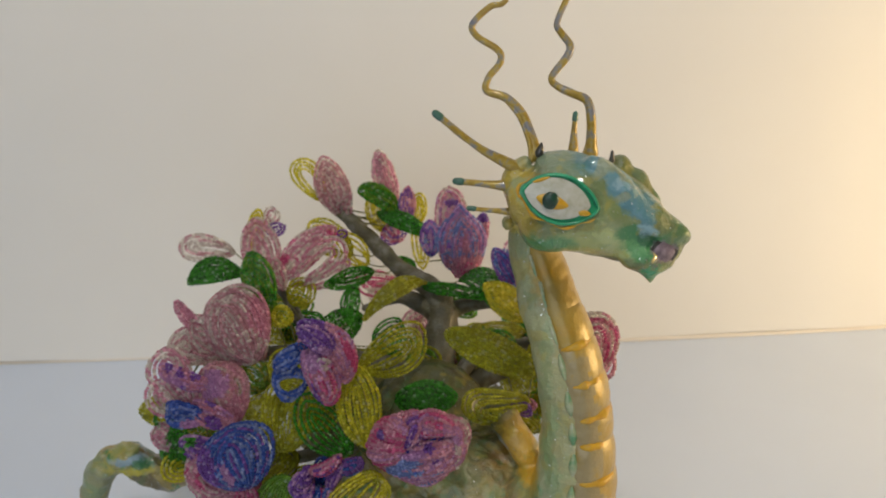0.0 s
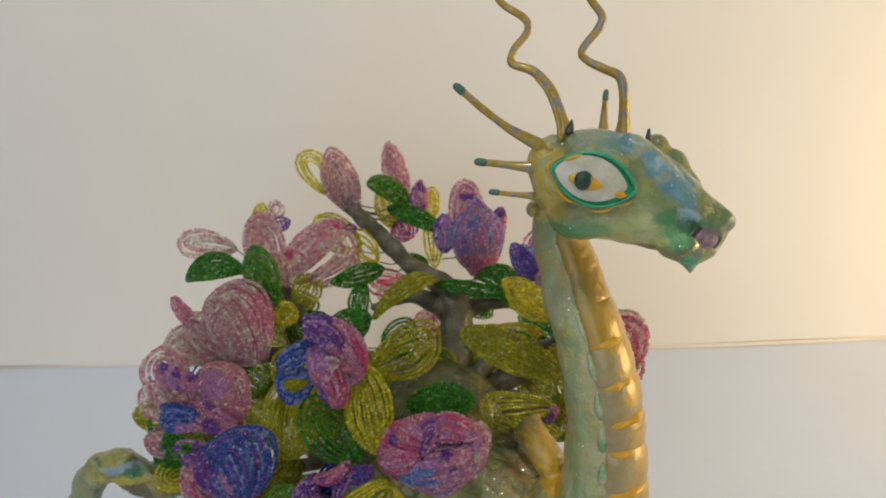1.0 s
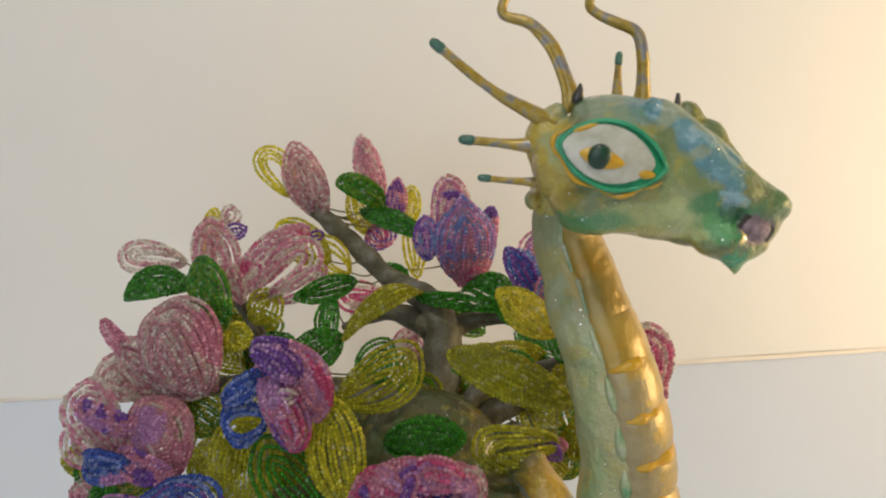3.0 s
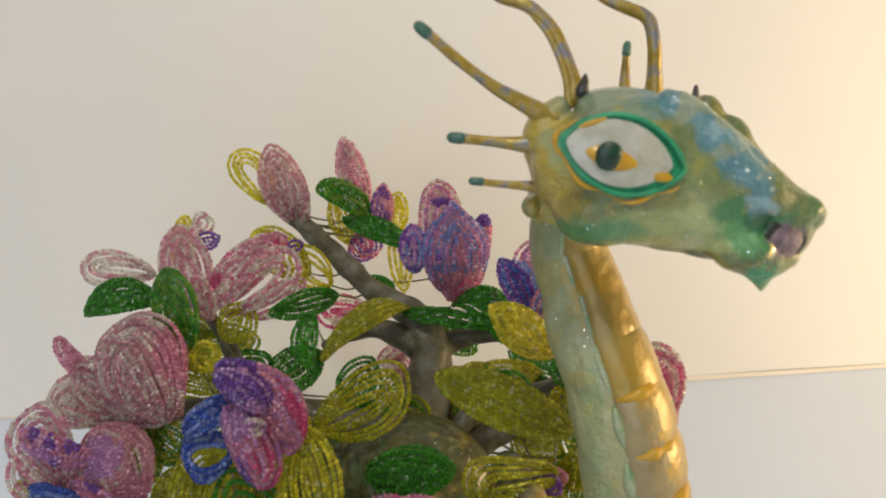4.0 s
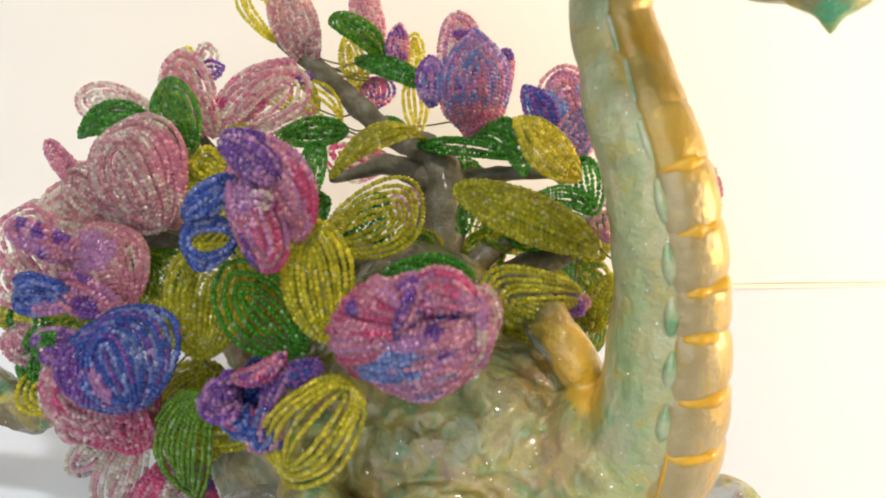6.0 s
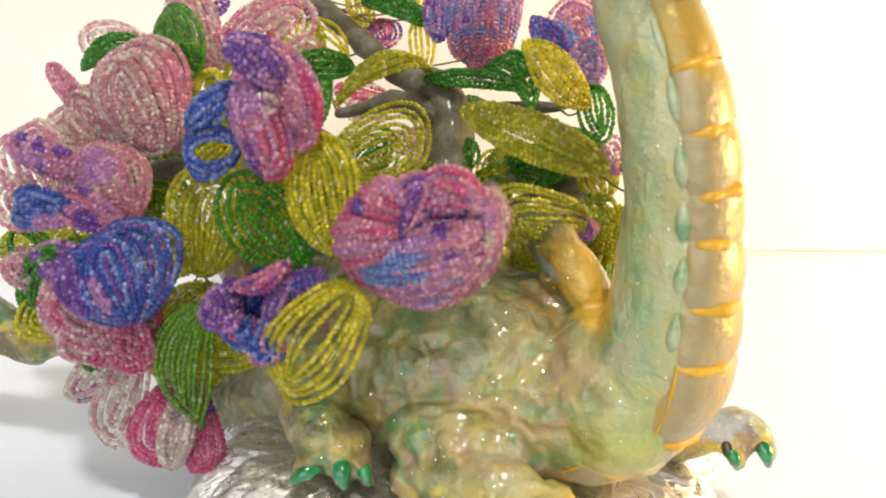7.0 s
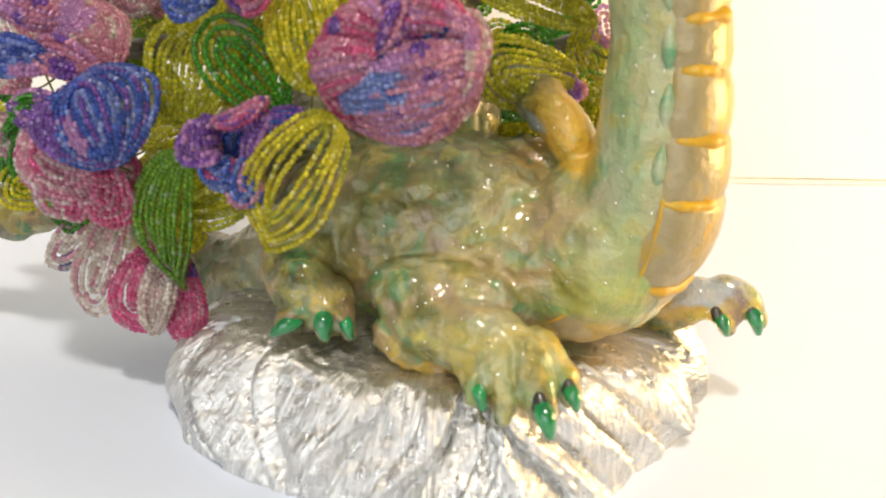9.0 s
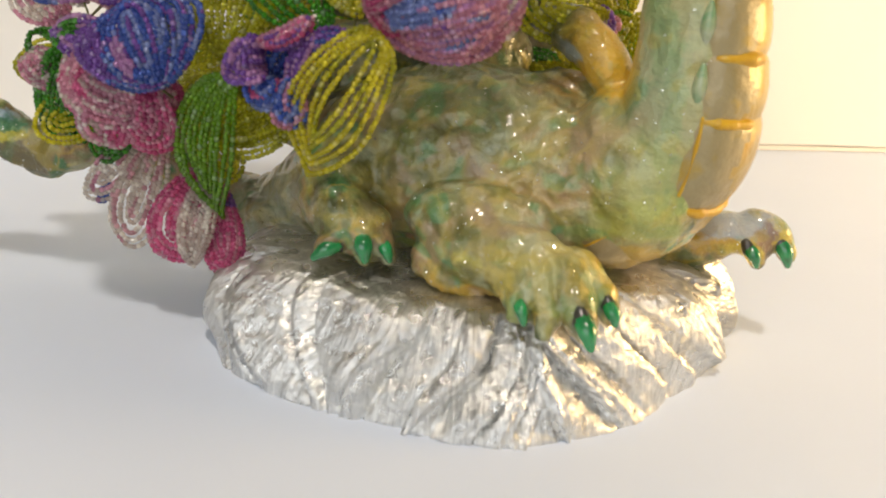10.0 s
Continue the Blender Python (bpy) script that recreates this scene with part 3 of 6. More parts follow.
def skin():
    """The clay body: overlapping forms fused into one skin."""
    forms = [tube([p for p, r in NECK], [r for p, r in NECK], 6, 20)]
    forms.append(tube([p for p, r in HEAD], [r for p, r in HEAD], 5, 20, flat=(1.0, 0.86, 1.0)))
    forms.append(tube(TAIL, [0.015, 0.013, 0.0110, 0.0095, 0.0090, 0.0090, 0.0088, 0.0086, 0.0082, 0.0080, 0.0074, 0.0064, 0.0045], 6, 14))
    # brow, cheek, lips, chin barb, crest
    forms.append(ball((0.0564, 0.3000, 0.2348), (0.0150, 0.0120, 0.0080), (0, 15, 0)))
    forms.append(tube([(0.0781, 0.2900, 0.2252), (0.0927, 0.2870, 0.2159), (0.0978, 0.2850, 0.2138)], [0.0075, 0.0055, 0.0036], 5, 12))
    forms.append(ball((0.0485, 0.2940, 0.2141), (0.0130, 0.0110, 0.0100)))
    forms.append(tube([(0.0888, 0.2860, 0.2122), (0.0948, 0.2850, 0.2112), (0.0940, 0.2860, 0.2062), (0.0896, 0.2860, 0.2034)], [0.0058, 0.0036, 0.0036, 0.0046], 4, 12))
    forms.append(tube([(0.0630, 0.2920, 0.2388), (0.0729, 0.2880, 0.2312), (0.0833, 0.2840, 0.2205), (0.0933, 0.2830, 0.2153)], [0.0055, 0.0060, 0.0052, 0.0036], 5, 12))
    forms.append(tube([(0.0720, 0.3050, 0.2357), (0.0760, 0.3050, 0.2359), (0.0795, 0.3040, 0.2331), (0.0832, 0.3030, 0.2312), (0.0863, 0.3010, 0.2275), (0.0892, 0.2990, 0.2238)], [0.0030, 0.0046, 0.0036, 0.0044, 0.0034, 0.0028], 5, 10))
    forms.append(tube([(0.0906, 0.2840, 0.2167), (0.0957, 0.2830, 0.2161), (0.0986, 0.2830, 0.2150)], [0.0046, 0.0036, 0.0022], 4, 10))
    forms.append(tube([(0.0838, 0.2840, 0.2049), (0.0855, 0.2830, 0.2009), (0.0867, 0.2830, 0.1959)], [0.0072, 0.0045, 0.0008], 4, 10))
    forms.append(tube([(0.0787, 0.2860, 0.2065), (0.0860, 0.2840, 0.2042), (0.0915, 0.2840, 0.2042)], [0.0062, 0.0060, 0.0042], 4, 10))
    forms.append(tube([(0.0374, 0.3020, 0.2378), (0.0336, 0.3040, 0.2318), (0.0356, 0.3060, 0.2225), (0.0396, 0.3100, 0.2138)], [0.0030, 0.0052, 0.0048, 0.0044], 4, 12))
    forms.append(ball((0.0328, 0.3120, 0.2093), (0.0024, 0.0036, 0.0030)))
    # torso, breast, haunch and shoulder
    forms.append(ball((0.0118, 0.3380, 0.0544), (0.0560, 0.0340, 0.0330)))
    forms.append(ball((0.0547, 0.3060, 0.0631), (0.0250, 0.0270, 0.0270)))
    forms.append(ball((-0.0185, 0.3350, 0.0535), (0.0280, 0.0270, 0.0290)))
    forms.append(ball((-0.0607, 0.3520, 0.0266), (0.0170, 0.0160, 0.0130)))
    forms.append(tube([(0.0330, 0.3420, 0.1040), (0.0372, 0.3250, 0.1010), (0.0440, 0.3170, 0.0945), (0.0490, 0.3150, 0.0880)], [0.0072, 0.0074, 0.0072, 0.0064], 4, 14))
    forms.append(ball((0.0340, 0.3300, 0.0820), (0.0110, 0.0085, 0.0080)))
    forms.append(ball((0.0380, 0.3260, 0.0780), (0.0120, 0.0110, 0.0110)))
    forms.append(ball((-0.0274, 0.3720, 0.0717), (0.0520, 0.0260, 0.0260)))
    forms.append(ball((-0.0017, 0.3650, 0.0854), (0.0300, 0.0240, 0.0260)))
    forms.append(ball((0.0140, 0.3000, 0.0490), (0.0280, 0.0165, 0.0120)))
    # near fore leg with its paw and four toes over the edge of the rock
    forms.append(tube([(0.0120, 0.3120, 0.0457), (0.0019, 0.2980, 0.0423), (0.0102, 0.2880, 0.0426), (0.0210, 0.2800, 0.0432), (0.0285, 0.2730, 0.0410)], [0.0150, 0.0120, 0.0110, 0.0105, 0.0085], 5, 16))
    forms.append(tube([(0.0179, 0.2780, 0.0423), (0.0176, 0.2700, 0.0376), (0.0188, 0.2665, 0.0336)], [0.0065, 0.0046, 0.0032], 4, 10))
    forms.append(tube([(0.0238, 0.2740, 0.0428), (0.0256, 0.2660, 0.0368), (0.0251, 0.2625, 0.0316)], [0.0070, 0.0050, 0.0030], 4, 10))
    forms.append(tube([(0.0297, 0.2730, 0.0436), (0.0332, 0.2655, 0.0383), (0.0360, 0.2620, 0.0320)], [0.0070, 0.0052, 0.0036], 4, 10))
    forms.append(tube([(0.0348, 0.2770, 0.0428), (0.0406, 0.2710, 0.0393), (0.0438, 0.2680, 0.0342)], [0.0065, 0.0048, 0.0034], 4, 10))
    forms.append(tube([(-0.0060, 0.2930, 0.0377), (0.0026, 0.2880, 0.0341), (0.0077, 0.2860, 0.0308)], [0.0060, 0.0055, 0.0030], 4, 10))
    # hind leg and paw
    forms.append(tube([(-0.0317, 0.3220, 0.0567), (-0.0351, 0.3100, 0.0502), (-0.0313, 0.3020, 0.0461), (-0.0232, 0.2980, 0.0409)], [0.0150, 0.0110, 0.0090, 0.0070], 5, 14))
    forms.append(tube([(-0.0322, 0.3020, 0.0469), (-0.0339, 0.2970, 0.0425), (-0.0367, 0.2940, 0.0387)], [0.0060, 0.0042, 0.0028], 4, 10))
    forms.append(tube([(-0.0277, 0.3000, 0.0471), (-0.0258, 0.2950, 0.0438), (-0.0249, 0.2920, 0.0385)], [0.0060, 0.0045, 0.0030], 4, 10))
    forms.append(tube([(-0.0236, 0.3010, 0.0460), (-0.0205, 0.2960, 0.0428), (-0.0185, 0.2940, 0.0374)], [0.0055, 0.0042, 0.0030], 4, 10))
    # far paw, reaching past the rock
    forms.append(tube([(0.0614, 0.3300, 0.0315), (0.0848, 0.3250, 0.0349), (0.0945, 0.3220, 0.0398), (0.1024, 0.3190, 0.0374)], [0.0110, 0.0085, 0.0075, 0.0060], 5, 14))
    forms.append(tube([(0.0937, 0.3200, 0.0405), (0.0986, 0.3160, 0.0375), (0.1013, 0.3150, 0.0331)], [0.0055, 0.0045, 0.0030], 4, 10))
    forms.append(tube([(0.0995, 0.3220, 0.0430), (0.1071, 0.3190, 0.0417), (0.1125, 0.3180, 0.0344)], [0.0055, 0.0046, 0.0034], 4, 10))
    raw = new("clay", mesh_of("clay", [(v, f, 0) for v, f in forms], []))
    fuse = raw.modifiers.new("fuse", "REMESH")
    fuse.mode, fuse.voxel_size = "VOXEL", 0.00085
    soft = raw.modifiers.new("soft", "SMOOTH")
    soft.factor, soft.iterations = 0.5, 4
    bpy.context.view_layer.update()
    me = bpy.data.meshes.new_from_object(raw.evaluated_get(bpy.context.evaluated_depsgraph_get()))
    bpy.data.objects.remove(raw)
    count = len(me.vertices)
    co, no = np.empty(count * 3), np.empty(count * 3)
    me.vertices.foreach_get("co", co)
    me.vertices.foreach_get("normal", no)
    co, no = co.reshape(-1, 3), no.reshape(-1, 3)
    # worked clay: lumpy and folded on the flank, smoother on neck and head
    for i in range(count):
        p = Vector(co[i])
        low = min(1.0, max(0.12, (0.115 - p.z) / 0.03)) * min(1.0, max(0.15, (0.050 - p.x) / 0.020))
        d = 0.0009 * noise.noise(p * 130) + 0.0024 * low * (0.35 - abs(noise.noise(Vector((p.x * 70 + p.z * 40, p.y * 90 + p.x * 35, p.z * 65 - p.x * 30)) + 0.9 * noise.noise_vector(p * 70)))) + 0.0005 * low * noise.noise(p * 380)
        co[i] += no[i] * d
    me.vertices.foreach_set("co", co.ravel())
    return me


TEAL = (0.02, 0.25, 0.10)
ZONES = [
    ((0.0392, 0.3000, 0.1675), (0.016, 0.05, 0.060), (0.35, 0.365, 0.19), 0.85),
    ((0.0414, 0.2920, 0.1653), (0.0035, 0.03, 0.050), (0.46, 0.50, 0.288), 0.6),
    ((0.0510, 0.2800, 0.1046), (0.017, 0.05, 0.060), (0.39, 0.39, 0.19), 0.85),
    ((0.0467, 0.2800, 0.1164), (0.0040, 0.03, 0.035), (0.44, 0.47, 0.28), 0.65),
    ((0.0512, 0.2800, 0.0864), (0.005, 0.03, 0.018), (0.31, 0.35, 0.21), 0.6),
    ((0.0485, 0.2850, 0.0563), (0.018, 0.03, 0.007), (0.46, 0.50, 0.064), 0.5),
    ((0.0566, 0.2800, 0.0792), (0.0025, 0.03, 0.022), (0.12, 0.34, 0.12), 0.25),
    ((0.0491, 0.2880, 0.1565), (0.0022, 0.02, 0.030), (0.08, 0.32, 0.12), 0.2),
    ((0.0530, 0.2820, 0.1144), (0.0030, 0.02, 0.022), (0.14, 0.36, 0.144), 0.35),
    ((0.0506, 0.2850, 0.0647), (0.016, 0.03, 0.016), (0.38, 0.41, 0.10), 0.45),
    ((0.0436, 0.3000, 0.0888), (0.006, 0.03, 0.008), TEAL, 0.8),
    ((0.0338, 0.2900, 0.0829), (0.016, 0.04, 0.016), (0.34, 0.20, 0.088), 0.45),
    ((-0.0053, 0.3000, 0.0528), (0.022, 0.04, 0.010), (0.24, 0.17, 0.07), 0.6),
    ((-0.0124, 0.3000, 0.0712), (0.018, 0.04, 0.014), (0.25, 0.26, 0.09), 0.7),
    ((-0.0080, 0.3000, 0.0837), (0.004, 0.03, 0.006), TEAL, 0.7),
    ((0.0140, 0.3000, 0.0858), (0.014, 0.03, 0.010), (0.32, 0.34, 0.208), 0.4),
    ((0.0745, 0.3100, 0.0406), (0.030, 0.04, 0.006), (0.55, 0.33, 0.032), 0.85),
    ((0.0460, 0.3000, 0.0431), (0.020, 0.04, 0.005), (0.50, 0.32, 0.032), 0.8),
    ((0.0059, 0.2880, 0.0325), (0.012, 0.02, 0.006), (0.58, 0.34, 0.032), 0.8),
    ((0.0207, 0.2780, 0.0458), (0.020, 0.02, 0.010), (0.28, 0.29, 0.15), 0.7),
    ((0.0264, 0.2700, 0.0448), (0.010, 0.02, 0.007), (0.46, 0.42, 0.18), 0.55),
    ((0.0021, 0.2920, 0.0421), (0.010, 0.02, 0.006), (0.46, 0.36, 0.08), 0.5),
    ((0.0377, 0.2720, 0.0395), (0.006, 0.02, 0.012), (0.50, 0.36, 0.064), 0.6),
    ((0.0134, 0.2720, 0.0381), (0.004, 0.02, 0.012), (0.50, 0.40, 0.080), 0.6),
    ((0.0405, 0.3150, 0.0985), (0.0105, 0.03, 0.0100), (0.60, 0.34, 0.025), 0.95),
    ((0.0475, 0.3120, 0.0900), (0.0075, 0.02, 0.0085), (0.62, 0.36, 0.03), 0.95),
    ((0.0310, 0.3200, 0.0955), (0.0060, 0.02, 0.0035), (0.42, 0.52, 0.56), 0.85),
    ((0.0943, 0.3180, 0.0443), (0.016, 0.02, 0.005), (0.36, 0.40, 0.42), 0.85),
    ((0.1028, 0.3140, 0.0390), (0.005, 0.02, 0.006), (0.24, 0.14, 0.09), 0.85),
    ((0.0962, 0.3120, 0.0351), (0.006, 0.02, 0.004), (0.60, 0.42, 0.03), 0.9),
    ((0.1082, 0.3140, 0.0408), (0.003, 0.02, 0.006), (0.55, 0.42, 0.06), 0.8),
    ((-0.0610, 0.3450, 0.0334), (0.020, 0.03, 0.018), (0.40, 0.42, 0.288), 0.8),
    # olive back, its colour deepened towards black for the shade under the tree
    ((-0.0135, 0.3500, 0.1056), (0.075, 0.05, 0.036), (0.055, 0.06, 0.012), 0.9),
    ((-0.0155, 0.3000, 0.0643), (0.016, 0.03, 0.012), (0.21, 0.21, 0.06), 0.6),
    ((0.0268, 0.2900, 0.0582), (0.012, 0.03, 0.006), (0.36, 0.20, 0.080), 0.6),
    ((0.0476, 0.3100, 0.1925), (0.006, 0.02, 0.016), (0.50, 0.33, 0.048), 0.8),
    ((0.0085, 0.2960, 0.0640), (0.020, 0.03, 0.012), (0.36, 0.33, 0.16), 0.45),
    ((0.0190, 0.2900, 0.0790), (0.013, 0.03, 0.010), (0.30, 0.33, 0.16), 0.5),
    ((-0.0180, 0.2950, 0.0760), (0.007, 0.02, 0.009), (0.05, 0.14, 0.03), 0.7),
    ((0.0290, 0.2750, 0.0530), (0.016, 0.02, 0.004), (0.44, 0.42, 0.24), 0.6),
    ((0.0310, 0.2680, 0.0360), (0.0030, 0.02, 0.010), (0.34, 0.33, 0.27), 0.7),
    ((0.0420, 0.2720, 0.0400), (0.0030, 0.02, 0.012), (0.58, 0.36, 0.03), 0.8),
    ((0.0050, 0.2800, 0.0400), (0.0050, 0.02, 0.006), (0.54, 0.46, 0.07), 0.7),
    # head
    ((0.0661, 0.2900, 0.2200), (0.055, 0.04, 0.035), (0.145, 0.205, 0.080), 0.72),
    ((0.0362, 0.2960, 0.2235), (0.0070, 0.03, 0.0165), (0.44, 0.31, 0.06), 0.75),
    ((0.0560, 0.2860, 0.2085), (0.020, 0.02, 0.0030), (0.46, 0.42, 0.10), 0.6),
    ((0.0700, 0.2820, 0.2150), (0.006, 0.02, 0.0050), (0.46, 0.48, 0.34), 0.55),
    ((0.0338, 0.3030, 0.2327), (0.007, 0.03, 0.010), (0.50, 0.36, 0.048), 0.85),
    ((0.0368, 0.2960, 0.2289), (0.0045, 0.03, 0.005), (0.30, 0.38, 0.216), 0.7),
    ((0.0390, 0.3000, 0.2072), (0.009, 0.03, 0.003), (0.50, 0.40, 0.048), 0.7),
    ((0.0374, 0.3060, 0.2163), (0.005, 0.03, 0.008), (0.46, 0.35, 0.064), 0.7),
    ((0.0479, 0.2960, 0.2427), (0.018, 0.03, 0.007), (0.24, 0.32, 0.224), 0.7),
    ((0.0681, 0.2800, 0.2224), (0.012, 0.02, 0.009), (0.22, 0.28, 0.096), 0.6),
    ((0.0627, 0.2850, 0.2107), (0.022, 0.02, 0.006), (0.46, 0.52, 0.208), 0.7),
    ((0.0812, 0.2800, 0.2127), (0.009, 0.02, 0.007), (0.03, 0.28, 0.080), 0.75),
    ((0.0440, 0.2900, 0.2085), (0.013, 0.02, 0.006), TEAL, 0.75),
    ((0.0863, 0.2830, 0.1979), (0.006, 0.02, 0.005), (0.03, 0.32, 0.144), 0.95),
    ((0.0606, 0.2920, 0.2424), (0.0070, 0.013, 0.0039), (0.10, 0.24, 0.27), 0.9),
    ((0.0651, 0.2890, 0.2394), (0.0060, 0.013, 0.0044), (0.10, 0.24, 0.27), 0.9),
    ((0.0700, 0.2870, 0.2355), (0.0053, 0.013, 0.0051), (0.10, 0.24, 0.27), 0.9),
    ((0.0724, 0.2860, 0.2334), (0.0052, 0.013, 0.0050), (0.10, 0.24, 0.27), 0.9),
    ((0.0773, 0.2840, 0.2288), (0.0052, 0.013, 0.0050), (0.10, 0.24, 0.27), 0.9),
    ((0.0827, 0.2830, 0.2241), (0.0048, 0.013, 0.0047), (0.10, 0.24, 0.27), 0.9),
    ((0.0749, 0.2850, 0.2311), (0.0053, 0.013, 0.0055), (0.10, 0.24, 0.27), 0.9),
    ((0.0801, 0.2840, 0.2265), (0.0052, 0.013, 0.0051), (0.10, 0.24, 0.27), 0.9),
    ((0.0775, 0.2820, 0.2166), (0.0075, 0.012, 0.0036), (0.05, 0.20, 0.072), 0.8),
    ((0.0829, 0.2820, 0.2190), (0.0039, 0.010, 0.0033), (0.26, 0.42, 0.46), 0.9),
    ((0.0830, 0.2800, 0.2147), (0.0040, 0.012, 0.0030), (0.02, 0.10, 0.048), 0.7),
    ((0.0838, 0.3070, 0.2331), (0.015, 0.006, 0.012), (0.14, 0.17, 0.064), 0.8),
    ((0.0895, 0.2810, 0.2085), (0.0062, 0.01, 0.0055), (0.20, 0.14, 0.17), 0.95),
    ((0.0862, 0.2790, 0.2070), (0.0018, 0.01, 0.0020), (0.60, 0.48, 0.144), 0.9),
    ((-0.1488, 0.3520, 0.0537), (0.014, 0.03, 0.016), (0.10, 0.085, 0.03), 0.85),
    ((-0.1811, 0.3500, 0.0456), (0.010, 0.03, 0.020), (0.26, 0.30, 0.15), 0.8),
    ((-0.1672, 0.3500, 0.0674), (0.012, 0.03, 0.0035), (0.34, 0.32, 0.10), 0.8),
    ((-0.1625, 0.3500, 0.0542), (0.012, 0.03, 0.0034), (0.46, 0.40, 0.03), 0.9),
    ((-0.1637, 0.3500, 0.0611), (0.010, 0.03, 0.0026), (0.22, 0.34, 0.42), 0.85),
    ((-0.1551, 0.3500, 0.0580), (0.006, 0.03, 0.003), (0.02, 0.16, 0.07), 0.8),
    ((0.0520, 0.2980, 0.2450), (0.012, 0.013, 0.0030), (0.16, 0.26, 0.24), 0.8),
    ((0.0660, 0.2870, 0.2420), (0.0040, 0.010, 0.0020), (0.34, 0.46, 0.46), 0.6),
    ((0.0740, 0.2850, 0.2350), (0.0050, 0.010, 0.0016), (0.34, 0.46, 0.48), 0.6),
]
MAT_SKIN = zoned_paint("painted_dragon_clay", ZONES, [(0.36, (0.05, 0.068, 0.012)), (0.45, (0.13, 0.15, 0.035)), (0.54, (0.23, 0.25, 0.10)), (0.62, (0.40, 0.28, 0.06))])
MAT_PLATE = plain_paint("pearly_gold_belly", [(0.33, 0.22, 0.03), (0.30, 0.23, 0.10), (0.34, 0.27, 0.13), (0.40, 0.26, 0.04)], 75.0, 0.38, 0.10, 0.4, 0.8)
# gilding of the upper plates; lower down its gold also paints in warm lamp light
MAT_GILT_LIT = plain_paint("gilded_lamplit_belly", [(0.42, 0.23, 0.015), (0.36, 0.24, 0.04), (0.38, 0.27, 0.07), (0.46, 0.27, 0.02)], 60.0, 0.40, 0.20, 0.4, 0.8)
MAT_YELLOW = plain_paint("yellow_groove_paint", [(0.50, 0.25, 0.008), (0.60, 0.36, 0.015)], 200.0, 0.45, 0.0, 0.2, 0.3)
MAT_HORN = plain_paint("gold_and_grey_horn", [(0.19, 0.19, 0.22), (0.27, 0.24, 0.18), (0.42, 0.29, 0.04), (0.32, 0.21, 0.03)], 190.0, 0.35, 0.2, 0.5, 0.3, (0.36, 0.60))
MAT_TEAL = plain_paint("teal_eye_rim", [(0.008, 0.22, 0.09), (0.03, 0.38, 0.18)], 160.0, 0.35, 0.0, 0.4, 0.3)
MAT_EYE = plain_paint("white_eye_paint", [(0.36, 0.35, 0.24), (0.48, 0.47, 0.38), (0.56, 0.55, 0.48)], 150.0, 0.25, 0.0, 0.8, 0.2)
MAT_PUPIL = plain_paint("dark_pupil", [(0.004, 0.020, 0.012), (0.008, 0.07, 0.03)], 300.0, 0.40, 0.0, 0.3, 0.1)
MAT_CLAW = plain_paint("emerald_claw", [(0.0, 0.11, 0.03), (0.005, 0.30, 0.08)], 200.0, 0.14, 0.0, 1.0, 0.1)
MAT_DARK = plain_paint("black_claw_root", [(0.012, 0.012, 0.010), (0.05, 0.045, 0.035)], 200.0, 0.3, 0.0, 0.6, 0.2)
MAT_MAUVE = plain_paint("mauve_nostril", [(0.12, 0.08, 0.09), (0.24, 0.17, 0.19), (0.34, 0.26, 0.28)], 330.0, 0.3, 0.1, 0.5, 0.3)
MAT_TIP = plain_paint("dull_teal_spike_tip", [(0.03, 0.10, 0.07), (0.06, 0.17, 0.12)], 250.0, 0.35, 0.0, 0.4, 0.3)
MAT_SPARKLE = plain_paint("silver_sparkle_fleck", [(0.75, 0.75, 0.68), (0.95, 0.95, 0.90)], 400.0, 0.22, 0.9, 0.0, 0.0)
MAT_SCALE = plain_paint("pale_green_scale", [(0.10, 0.28, 0.12), (0.32, 0.38, 0.20), (0.46, 0.46, 0.32)], 150.0, 0.26, 0.0, 0.7, 0.3)
PAINTS = [MAT_SKIN, MAT_PLATE, MAT_YELLOW, MAT_HORN, MAT_TEAL, MAT_EYE, MAT_PUPIL, MAT_CLAW, MAT_DARK, MAT_MAUVE, MAT_TIP, MAT_GILT_LIT, MAT_SPARKLE, MAT_SCALE]
FRONT = np.array((0.93, -0.37, 0.0))


